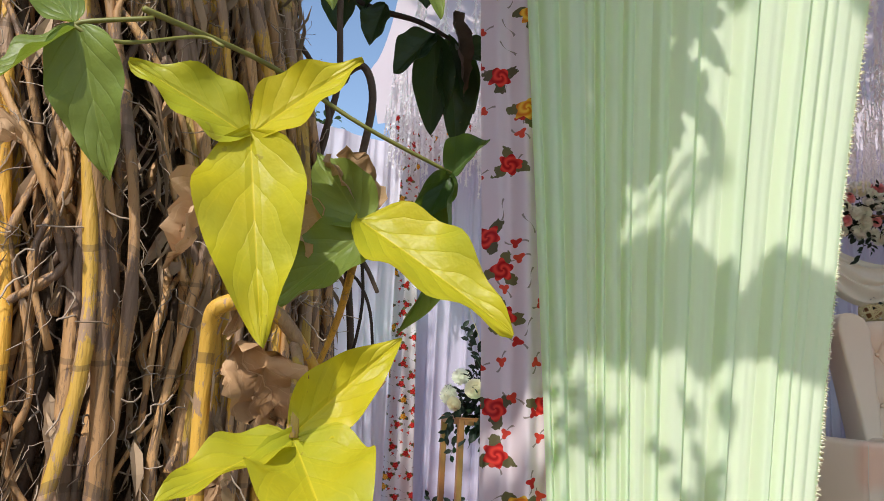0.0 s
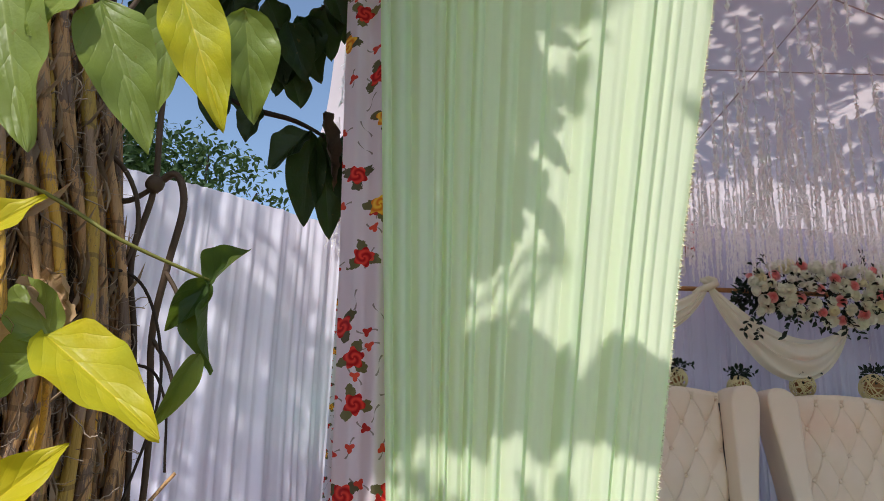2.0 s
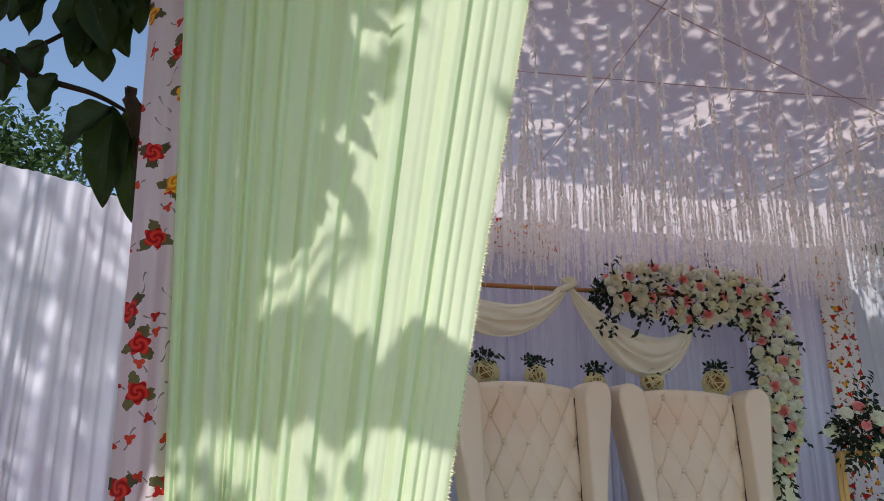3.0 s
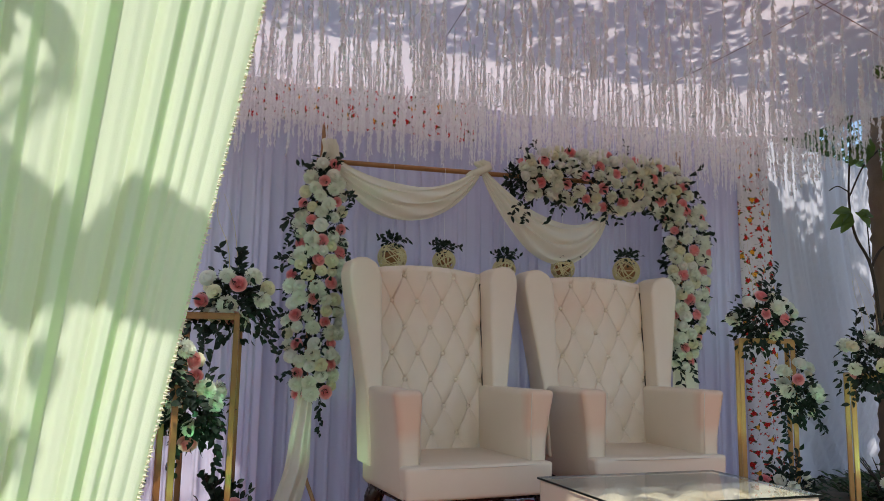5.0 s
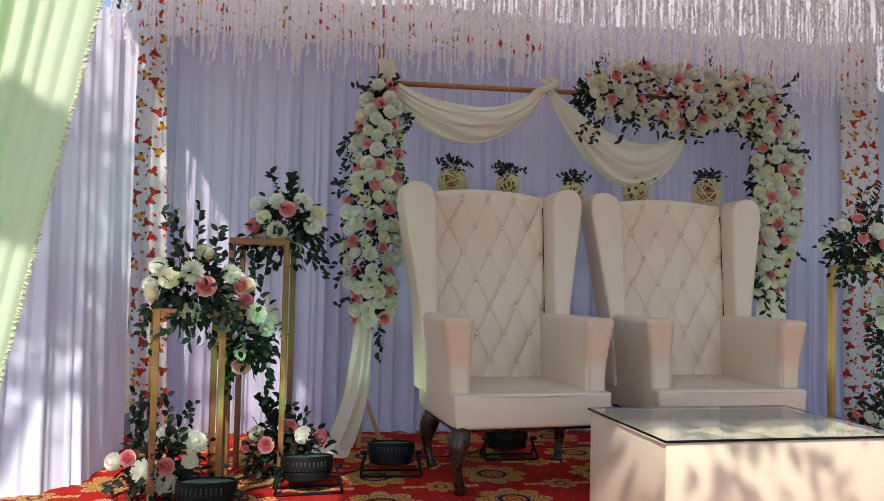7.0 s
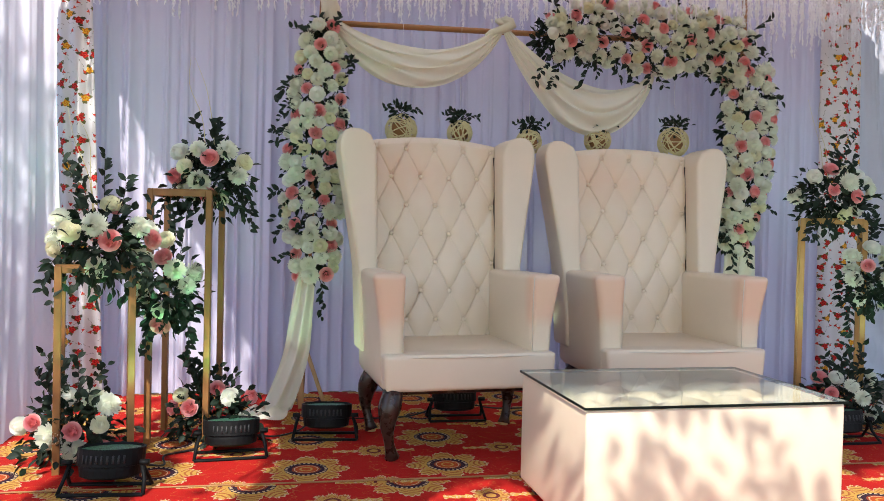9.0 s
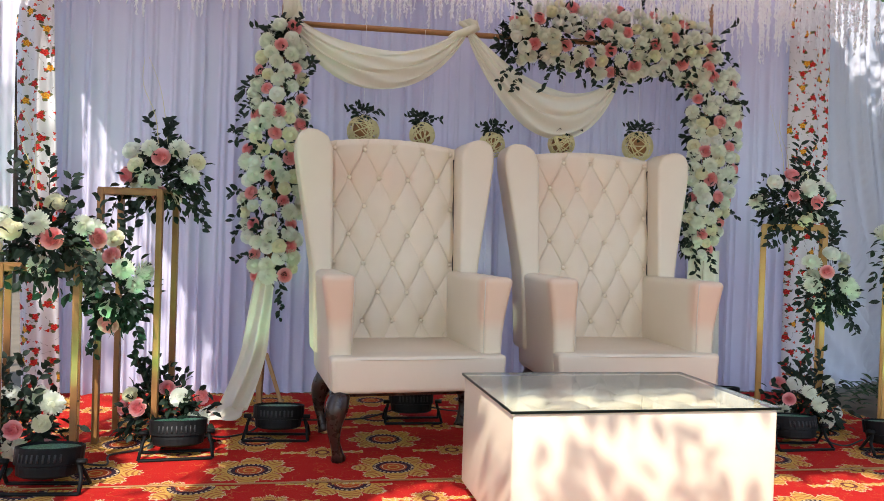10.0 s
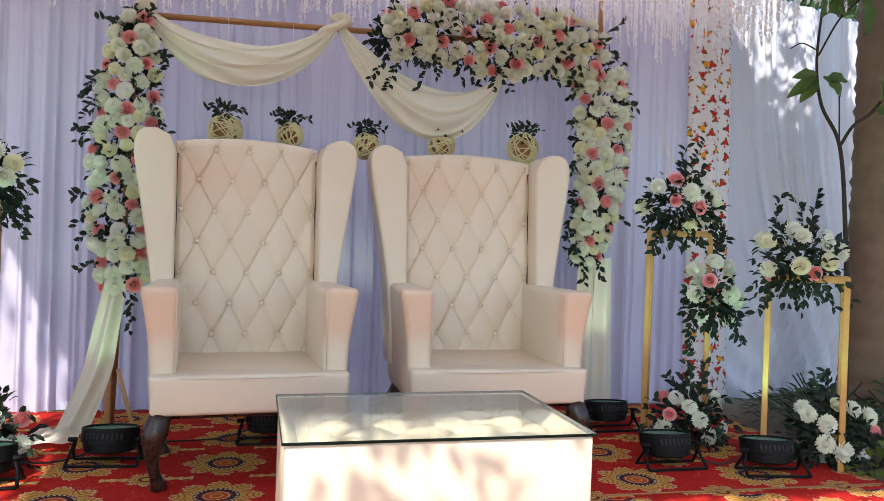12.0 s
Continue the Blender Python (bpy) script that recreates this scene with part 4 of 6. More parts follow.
def bouquet(name, at, rx, rz, n, label, seed, leaves=190, up=3, trail=4, twigs=0, group="flower arrangements", green=0.35):
    """A round arrangement about its centre, with sprigs that rise and trail."""
    rng = random.Random(seed)
    b = base_empty(name, at, label, "flower arrangement", group)
    spots = []
    tries = 0
    while len(spots) < round(0.62 * n) and tries < 4000:
        tries += 1
        d = Vector((rng.gauss(0, 1), rng.gauss(0, 1) - 0.55, rng.gauss(0, 1) + 0.25)).normalized()
        p = Vector((d.x * rx, d.y * rx * 0.8, d.z * rz))
        if all((p - q).length > 0.068 for q, _ in spots):
            spots.append((p, d))
    flowers(rng, b, spots, (0.26, 0.44, 0.18), scale=0.92)
    fol = [((0, 0, -0.02), max(rx, rz) * 0.85, leaves), ((0, 0.0, -rz * 0.45), rx * 1.2, leaves)]
    spr = []
    for k in range(up):
        x = rng.uniform(-0.8, 0.8) * rx
        spr.append(((x * 0.4, 0, rz * 0.3), (x, rng.uniform(-0.05, 0.05), rz + rng.uniform(0.09, 0.22)), 12))
    for k in range(trail):
        s = -1 if k % 2 else 1
        x = s * rx * rng.uniform(0.6, 1.1)
        spr.append(((x * 0.5, -0.04, -rz * 0.2), (x * 1.25, -0.06, -rz - rng.uniform(0.05, 0.16)), 13))
    foliage("foliage", rng, fol, spr, M_DARKLEAF, b, 0.050)
    for k in range(twigs):
        x = rng.uniform(-0.4, 0.3) * rx
        pts = [(x, 0, rz * 0.5), (x - 0.02, 0, rz + 0.12), (x - 0.05 + rng.uniform(-0.03, 0.03), 0.0, rz + 0.27), (x - 0.10 + rng.uniform(-0.05, 0.05), 0.0, rz + 0.40)]
        part("bare_twig", tube(smooth_path(pts, 4), [0.0022 - 0.00013 * i for i in range(13)], 4), M_RATTAN, b, "thin pale bare twig")
    return b


# ---- arch with swags ----
def build_arch():
    ar = base_empty("wooden_arch", (1.70, 5.0, 0), "stained timber arch frame dressed with flowers and cream cloth", "arch")
    ar.location = (0, 0, 0)
    part("crossbar", tube([(1.70, 5.00, 2.185), (4.40, 5.04, 2.235)], 0.017, 6), M_STAIN, ar)
    part("post", tube([(1.655, 5.0, 0.0), (1.70, 5.0, 1.2), (1.745, 5.0, 2.42)], 0.018, 8), M_STAIN, ar)
    part("post", tube([(4.36, 5.04, 0.0), (4.37, 5.04, 2.52)], 0.018, 8), M_STAIN, ar)
    part("brace", tube([(1.80, 4.86, 0.0), (1.69, 4.98, 0.30)], 0.012, 6), M_RAWWOOD, ar)
    part("brace", tube([(1.50, 4.88, 0.0), (1.66, 4.98, 0.24)], 0.012, 6), M_RAWWOOD, ar)
    part("foot_board", box((1.66, 4.90, 0.16), (0.03, 0.02, 0.32), 0.003, 1), M_RAWWOOD, ar)


def swag(name, a, b, sag_hi, sag_lo, label, seed, skew=0.5):
    a, b = Vector(a), Vector(b)

    def fn(u, v):
        t = u
        base = a.lerp(b, t)
        shape = (4 * t * (1 - t)) ** 0.85
        hang = (sag_hi + (sag_lo - sag_hi) * v) * shape * (1 + (t - 0.5) * (skew - 0.5))
        gather = 0.06 * (1 - shape) * (v - 0.5)
        pleats = 0.014 * math.sin(v * 26 + 3 * math.sin(t * 5 + seed)) * (0.3 + 0.7 * shape)
        belly = 0.10 * shape * math.sin(v * math.pi * 0.8 + 0.5)
        return base + Vector((0, -0.03 - belly - pleats, -hang - gather + 0.01 * math.sin(v * 17 + t * 6) * shape))
    ob = link_mesh(name, sheet(fn, 70, 60), M_CREAMCLOTH)
    return tagged(ob, label, "swag", "cloth swags")


build_arch()
swag("cloth_swag", (1.76, 4.99, 2.22), (2.79, 5.0, 2.225), 0.17, 0.40, "cream chiffon swag draped from the arch bar", 0.4)
swag("cloth_swag", (2.79, 5.0, 2.225), (3.74, 5.0, 2.0), 0.20, 0.50, "cream chiffon swag looping below the flower garland", 2.0, 0.7)


def build_knot():
    bm = bmesh.new()
    rng = random.Random(2)
    for k in range(5):
        pts = [(2.74 + 0.1 * math.sin(q * 0.9) * 0.6 + 0.012 * k, 4.965 + 0.012 * math.sin(q + k), 2.26 - 0.02 * q + 0.004 * k) for q in range(6)]
        add_tube(bm, pts, [0.012, 0.02, 0.024, 0.024, 0.02, 0.012], 8)
    tagged(link_mesh("cloth_knot", bm, M_CREAMCLOTH), "cream chiffon knot tied round the arch bar", "knot")
    bm = bmesh.new()
    for k in range(4):
        pts = [(1.735 + 0.02 * k + 0.02 * math.sin(q), 4.965 + 0.01 * math.cos(q * 2 + k), 2.32 - 0.05 * q) for q in range(6)]
        add_tube(bm, pts, [0.014, 0.022, 0.026, 0.028, 0.026, 0.02], 8)
    tagged(link_mesh("cloth_knot", bm, M_CREAMCLOTH), "cream chiffon wound round the arch post", "knot")

    def tail(u, v):
        t = v
        cx = 1.68 - 0.08 * t - 0.11 * max(0.0, (t - 0.5) / 0.5) ** 1.5
        z = 0.80 - 0.78 * min(1, t * 1.12)
        width = 0.10 + 0.07 * t
        fold_y = 0.028 * math.sin(u * 11 + t * 4) + 0.05 * math.sin(u * math.pi)
        puddle = max(0, t - 0.88) * 4.5
        return Vector((cx - 0.10 * puddle + (u - 0.5) * width * (1 + 1.3 * puddle), 4.93 - fold_y - 0.22 * t - 0.30 * puddle, z + 0.26 * puddle * (0.6 + 0.4 * math.sin(u * 13)) * math.sin(min(1, puddle * 3.4) * math.pi) + 0.014))
    tagged(link_mesh("cloth_tail", sheet(tail, 50, 60), M_CREAMCLOTH), "cream chiffon tail falling down the post onto the carpet", "cloth")

    def tail2(u, v):
        z = 0.95 * (1 - v) + 0.02
        return Vector((4.27 + 0.22 * u + 0.06 * v * (u - 0.5), 5.02 + 0.02 * math.sin(u * 14), z))
    tagged(link_mesh("cloth_tail", sheet(tail2, 40, 30), M_CREAMCLOTH), "cream chiffon tail hanging below the garland", "cloth")


build_knot()


def garland(name, label, path, widths, n, seed, leaves, sprigs):
    """Flowers packed along a line; widths across it."""
    rng = random.Random(seed)
    g = base_empty(name, (0, 0, 0), label, "garland", "flower garlands")
    pts = smooth_path(path, 12)
    m = len(pts) - 1
    spots, fol = [], []
    tries = 0
    while len(spots) < round(1.05 * n) and tries < 9000:
        tries += 1
        t = rng.random()
        i = min(m - 1, int(t * m))
        c = pts[i]
        w = np.interp(t, [k / (len(widths) - 1) for k in range(len(widths))], widths)
        d = (pts[i + 1] - pts[i]).normalized()
        side = d.cross(Vector((0, 1, 0))).normalized()
        a = rng.uniform(-1.25, 1.25)
        off = side * math.sin(a) * w + Vector((0, -1, 0)) * math.cos(a) * min(w, 0.10)
        p = c + off
        if all((p - q).length > 0.058 for q, _ in spots):
            spots.append((p, off.normalized()))
    for i in range(0, m, 4):
        t = i / m
        w = float(np.interp(t, [k / (len(widths) - 1) for k in range(len(widths))], widths))
        fol.append((tuple(pts[i] + Vector((0, 0.012, 0))), w * 1.12, int(leaves * 3.8)))
    flowers(rng, g, spots, (0.62, 0.22, 0.08), scale=0.86)
    more = []
    for i in range(3, m - 2, 5):
        w = float(np.interp(i / m, [k / (len(widths) - 1) for k in range(len(widths))], widths))
        d = (pts[i + 1] - pts[i]).normalized()
        side = d.cross(Vector((0, 1, 0))).normalized() * (1 if rng.random() < 0.5 else -1)
        a = pts[i] + side * w * 0.7 + Vector((0, -0.05, 0))
        more.append((a, a + side * rng.uniform(0.07, 0.13) + Vector((0, -0.03, rng.uniform(-0.10, 0.05))), 9))
    foliage("foliage", rng, fol, list(sprigs) + more, M_DARKLEAF, g, 0.048)
    return g


garland("flower_garland", "long garland of pink roses and white chrysanthemums",
        [(1.74, 4.93, 2.13), (1.73, 4.93, 1.85), (1.71, 4.93, 1.5), (1.70, 4.93, 1.1), (1.73, 4.93, 0.72)], [0.06, 0.125, 0.155, 0.15, 0.10], 130, 21, 26,
        [((1.76, 4.9, 2.0), (1.84, 4.86, 2.18), 12), ((1.8, 4.9, 1.75), (1.9, 4.86, 1.95), 12), ((1.82, 4.9, 1.7), (1.92, 4.86, 1.55), 12), ((1.62, 4.9, 1.8), (1.50, 4.86, 1.72), 12),
         ((1.6, 4.9, 1.6), (1.49, 4.86, 1.48), 10), ((1.62, 4.9, 1.75), (1.54, 4.86, 1.66), 10), ((1.6, 4.9, 1.2), (1.5, 4.86, 1.05), 8), ((1.74, 4.9, 0.75), (1.76, 4.86, 0.52), 12), ((1.66, 4.9, 2.0), (1.62, 4.86, 2.1), 8)])
garland("flower_garland", "thick pink and white flower garland along the arch bar",
        [(3.05, 4.95, 2.16), (3.3, 4.94, 2.22), (3.7, 4.95, 2.2), (4.05, 4.96, 2.2), (4.33, 4.97, 2.12)], [0.10, 0.165, 0.20, 0.19, 0.16], 170, 33, 26,
        [((3.1, 4.9, 2.1), (2.96, 4.86, 1.90), 14), ((3.15, 4.9, 2.05), (3.06, 4.86, 1.86), 14), ((3.3, 4.9, 2.05), (3.24, 4.86, 1.88), 10), ((3.5, 4.9, 2.05), (3.55, 4.86, 1.92), 10), ((3.7, 4.9, 2.05), (3.76, 4.86, 1.90), 10), ((4.3, 4.9, 2.2), (4.46, 4.88, 2.36), 8), ((3.2, 4.9, 2.3), (3.14, 4.88, 2.42), 6)])
garland("flower_garland", "pink and white flower garland hanging down the far post",
        [(4.33, 4.97, 2.05), (4.36, 4.97, 1.75), (4.35, 4.97, 1.4), (4.31, 4.97, 1.12), (4.28, 4.97, 0.92)], [0.15, 0.15, 0.14, 0.10, 0.05], 90, 47, 24,
        [((4.27, 4.95, 1.15), (4.22, 4.9, 0.98), 12), ((4.3, 4.95, 1.0), (4.36, 4.9, 0.84), 12), ((4.26, 4.95, 1.4), (4.17, 4.9, 1.30), 10), ((4.3, 4.95, 1.0), (4.27, 4.92, 0.82), 12)])


# ---- rattan balls hung on threads ----
def rattan_ball(at, r, seed):
    b = base_empty("rattan_ball", at, "pale woven rattan ball topped with dark leaves", "ornament", "rattan balls")
    rng = random.Random(seed)
    bm = bmesh.new()
    for k in range(28):
        ax = Vector((rng.gauss(0, 1), rng.gauss(0, 1), rng.gauss(0, 1))).normalized()
        o = ax.orthogonal().normalized()
        off = rng.uniform(-0.35, 0.35) * r
        rr = math.sqrt(r * r - off * off)
        pts = []
        for i in range(21):
            v = o.copy()
            v.rotate(Matrix.Rotation(2 * math.pi * i / 20, 3, ax))
            pts.append(v * rr + ax * off)
        add_tube(bm, pts, 0.0034, 4, False)
    part("weave", bm, M_RATTAN, b)
    # dark core added for the shade seen through the weave
    core = bmesh.new()
    bmesh.ops.create_icosphere(core, subdivisions=2, radius=r * 0.72)
    part("core", core, M_STAIN, b)
    foliage("leaf_tuft", rng, [((0, -0.01, r * 0.95), r * 0.72, 90)], [((0, 0, r), (rng.choice((-1, 1)) * 0.07, -0.03, r + 0.045), 9), ((0, 0, r), (-0.10, -0.03, r + 0.02), 8), ((0, 0, r), (0.10, -0.03, r + 0.015), 8)], M_DARKLEAF, b, 0.036)
    part("thread", tube([(0, 0, r * 0.9), (0, 0.0, 2.205 - at[2])], 0.0008, 4), M_WHITEPETAL, b, "fine white thread")


for k, (x, z, r) in enumerate(((2.20, 1.593, 0.092), (2.545, 1.590, 0.074), (2.965, 1.555, 0.076), (3.395, 1.585, 0.080), (3.885, 1.592, 0.093))):
    rattan_ball((x, 4.985, z), r, 60 + k)


# ---- flower stands ----
def flower_stand(at, w, d, h, label, turn=0.0, paint=None):
    s = base_empty("flower_stand", at, label, "stand", "flower stands")
    s.rotation_euler = (0, 0, radians(turn))
    t = 0.027
    paint = paint or M_GOLDPOLE
    for sx in (-1, 1):
        for sy in (-1, 1):
            part("leg", box((sx * (w / 2 - t / 2), sy * (d / 2 - t / 2), h / 2), (t, t, h), 0.002, 1), paint, s, smooth=False)
    for z in (h - t / 2,):
        for sy in (-1, 1):
            part("rail", box((0, sy * (d / 2 - t / 2), z), (w - 2 * t, t * 0.9, t), 0.002, 1), paint, s, smooth=False)
        for sx in (-1, 1):
            part("rail", box((sx * (w / 2 - t / 2), 0, z), (t * 0.9, d - 2 * t, t), 0.002, 1), paint, s, smooth=False)
    part("top_board", box((0, 0, h + 0.003), (w - 0.004, d - 0.004, 0.006), 0.001, 1), paint, s, smooth=False)


flower_stand((0.825, 3.98, 0), 0.30, 0.30, 0.83, "slender gold box stand, browned for shade, under a bouquet", 14, M_SHADEDPOLE)
flower_stand((1.125, 4.35, 0), 0.29, 0.28, 1.165, "tall slender gold box stand, browned for shade, beside the drapery tail", -6, M_SHADEDPOLE)
flower_stand((4.70, 4.60, 0), 0.345, 0.22, 1.13, "tall gold-painted slender box stand before the printed curtain", -31)
flower_stand((5.09, 4.05, 0), 0.37, 0.24, 0.92, "gold-painted slender box stand at the carpet's edge", -36)

bouquet("bouquet", (0.86, 3.92, 0.945), 0.185, 0.125, 26, "bouquet of pink roses and white blooms on a gold stand", 1, 230, 4, 5, 2)
bouquet("bouquet", (1.235, 4.36, 1.275), 0.17, 0.125, 22, "tall bouquet of pink roses and white blooms with trailing leaves", 2, 230, 3, 6, 2)
bouquet("flower_spray", (1.075, 4.20, 0.74), 0.105, 0.20, 20, "narrow spray of white and pink blooms on a stand leg", 3, 170, 3, 4)
bouquet("bouquet", (4.65, 4.55, 1.285), 0.20, 0.125, 25, "bouquet of pink roses and white blooms before the printed curtain", 4, 230, 4, 4, 2)
bouquet("flower_spray", (4.80, 4.42, 0.80), 0.12, 0.175, 20, "spray of white chrysanthemums and pink roses tied to a stand leg", 5, 170, 3, 4)
bouquet("bouquet", (5.00, 4.00, 1.015), 0.20, 0.12, 24, "bouquet of white chrysanthemums and pink roses at the stage edge", 6, 230, 3, 4, 3)
bouquet("floor_bouquet", (0.74, 4.0, 0.15), 0.20, 0.11, 18, "low bouquet of white blooms and pink roses on the carpet", 7, 260, 6, 3)
bouquet("floor_bouquet", (1.26, 4.33, 0.14), 0.19, 0.10, 15, "low bouquet of pink and white blooms round the stand's foot", 8, 260, 5, 3)
bouquet("floor_bouquet", (4.68, 4.40, 0.15), 0.20, 0.11, 17, "low bouquet of white and pink blooms behind a spotlight", 9, 240, 5, 3)
bouquet("floor_bouquet", (5.22, 4.0, 0.16), 0.20, 0.13, 17, "low bouquet of white chrysanthemums at the carpet's edge", 10, 240, 4, 3)


# ---- par spotlights on the floor ----
def par_light(at, turn, glow):
    p = base_empty("par_spotlight", at, "black metal par can spotlight standing on the carpet", "spotlight", "par spotlights")
    p.rotation_euler = (0, 0, radians(turn))
    p.scale = (1.28, 1.25, 0.86)
    bm = bmesh.new()
    prof = [(0.0, 0.035), (0.070, 0.035), (0.085, 0.045), (0.088, 0.075), (0.088, 0.088), (0.095, 0.091), (0.096, 0.160), (0.090, 0.163), (0.088, 0.152), (0.0, 0.152)]
    rings = []
    for r, z in prof:
        rings.append([bm.verts.new((r * math.cos(a * math.pi / 14), r * math.sin(a * math.pi / 14), z)) for a in range(28)] if r > 0 else [bm.verts.new((0, 0, z))])
    for a, b in zip(rings, rings[1:]):
        for k in range(28):
            if len(a) == 1:
                bm.faces.new((a[0], b[(k + 1) % 28], b[k]))
            elif len(b) == 1:
                bm.faces.new((a[k], a[(k + 1) % 28], b[0]))
            else:
                bm.faces.new((a[k], a[(k + 1) % 28], b[(k + 1) % 28], b[k]))
    bmesh.ops.recalc_face_normals(bm, faces=bm.faces)
    can = part("can", bm, M_BLACK, p, smooth=False)
    can.matrix_basis = Matrix.Translation((0, 0.03, 0.012)) @ Matrix.Rotation(radians(-11), 4, "X")
    for k in range(9):
        a = -math.pi / 2 + (k - 4) * 0.16
        part("cooling_slot", box((0, 0, 0), (0.006, 0.004, 0.034), 0.001, 1), M_RUBBER, can).matrix_basis = Matrix.Translation((0.096 * math.cos(a), 0.096 * math.sin(a), 0.122)) @ Matrix.Rotation(a + math.pi / 2, 4, "Z")
    lens = bmesh.new()
    bmesh.ops.create_circle(lens, cap_ends=True, segments=28, radius=0.087, matrix=Matrix.Translation((0, 0, 0.1525)))
    part("lens", lens, M_LED, can, "green LED lens")
    for s in (-1, 1):
        part("bracket", tube([(s * 0.10, 0, 0.125), (s * 0.112, -0.01, 0.06), (s * 0.118, -0.05, 0.006)], 0.006, 6), M_BLACK, p)
        part("bracket", tube([(s * 0.10, 0, 0.125), (s * 0.114, 0.02, 0.06), (s * 0.118, 0.05, 0.006)], 0.006, 6), M_BLACK, p)
        part("knob", tube([(s * 0.096, 0, 0.125), (s * 0.122, 0, 0.125)], 0.012, 10), M_BLACK, p)
    part("foot_bar", box((0, -0.05, 0.006), (0.236, 0.016, 0.012), 0.002, 1), M_BLACK, p)
    part("foot_bar", box((0, 0.05, 0.006), (0.236, 0.016, 0.012), 0.002, 1), M_BLACK, p)
    if glow:
        ld = bpy.data.lights.new("par_lamp", "SPOT")
        ld.energy, ld.color, ld.spot_size, ld.spot_blend, ld.shadow_soft_size = glow[0], glow[1], radians(70), 0.6, 0.07
        lo = new("par_lamp", ld)
        lo.parent = p
        lo.matrix_basis = look((0, 0, 0.165), glow[2])


GREEN = (0.25, 1.0, 0.50)
PALEGREEN = (0.78, 1.0, 0.74)
LIGHTGREEN = (0.55, 1.0, 0.62)
par_light((0.968, 3.605, 0), -3, (32, GREEN, (0.02, 0.25, 1.0)))
par_light((1.378, 4.015, 0), 6, (36, GREEN, (-0.25, 0.15, 1.0)))
par_light((1.790, 4.29, 0), -4, (20, LIGHTGREEN, (-0.1, 0.45, 1.0)))
par_light((2.487, 4.60, 0), 0, (38, PALEGREEN, (0.25, 0.16, 1.0)))
par_light((4.38, 4.72, 0), 3, (26, PALEGREEN, (-0.06, 0.03, 1.0)))
par_light((4.365, 4.005, 0), 2, (22, (0.35, 1.0, 0.7), (0.25, 0.3, 1.0)))
par_light((4.80, 3.86, 0), -8, (25, (0.35, 1.0, 0.7), (0.2, 0.15, 1.0)))


def cables():
    rng = random.Random(9)
    for pts in (((1.02, 3.78, 0.05), (1.12, 3.88, 0.008), (1.10, 4.02, 0.008), (1.2, 4.1, 0.008), (1.28, 4.1, 0.05)), ((1.47, 4.16, 0.05), (1.56, 4.3, 0.008), (1.66, 4.4, 0.008), (1.72, 4.42, 0.05)),
                ((1.88, 4.45, 0.05), (2.05, 4.62, 0.008), (2.25, 4.66, 0.008), (2.42, 4.7, 0.05)), ((2.6, 4.72, 0.05), (2.8, 4.8, 0.008), (3.3, 4.85, 0.008), (4.3, 4.75, 0.05)), ((4.47, 4.1, 0.05), (4.6, 4.0, 0.008), (4.68, 3.95, 0.05))):
        tagged(link_mesh("cable", tube(smooth_path(pts, 6), 0.0045, 6), M_RUBBER), "thin black power cable lying on the carpet", "cable", "power cables")


cables()


# ---- the vine-covered trunk in the foreground ----
def lobe(base, tip, width, face, droop=0.12, curl=0.25, wave=0.5, seed=0.0, peak=0.36):
    """A pointed leaf blade from base to tip; face: the way its upper side looks."""
    a, b = Vector(base), Vector(tip)
    d = b - a
    ln = d.length
    d = d.normalized()
    n = Vector(face)
    n = (n - d * n.dot(d)).normalized()
    s = d.cross(n)

    def fn(u, v):
        t = v
        w = width * 0.5 * (math.sin(math.pi * t ** peak_power(peak)) ** 0.85) * (1 - 0.25 * t) + 0.0004
        k = (u - 0.5) * 2
        rise = -abs(k) ** 1.4 * width * curl * -0.5 * math.sin(math.pi * min(1, t + 0.05))
        ripple = wave * 0.05 * width * math.sin(t * 17 + seed + (2 if k > 0 else 0)) * abs(k) ** 2
        sagging = -droop * ln * t * t
        return a + d * (ln * t) + s * (k * w) + n * (rise + ripple + sagging)
    return sheet(fn, 8, 20)


def peak_power(p):
    return math.log(0.5) / math.log(p)


TRUNK = Vector((0.17, 0.96, 0.0))


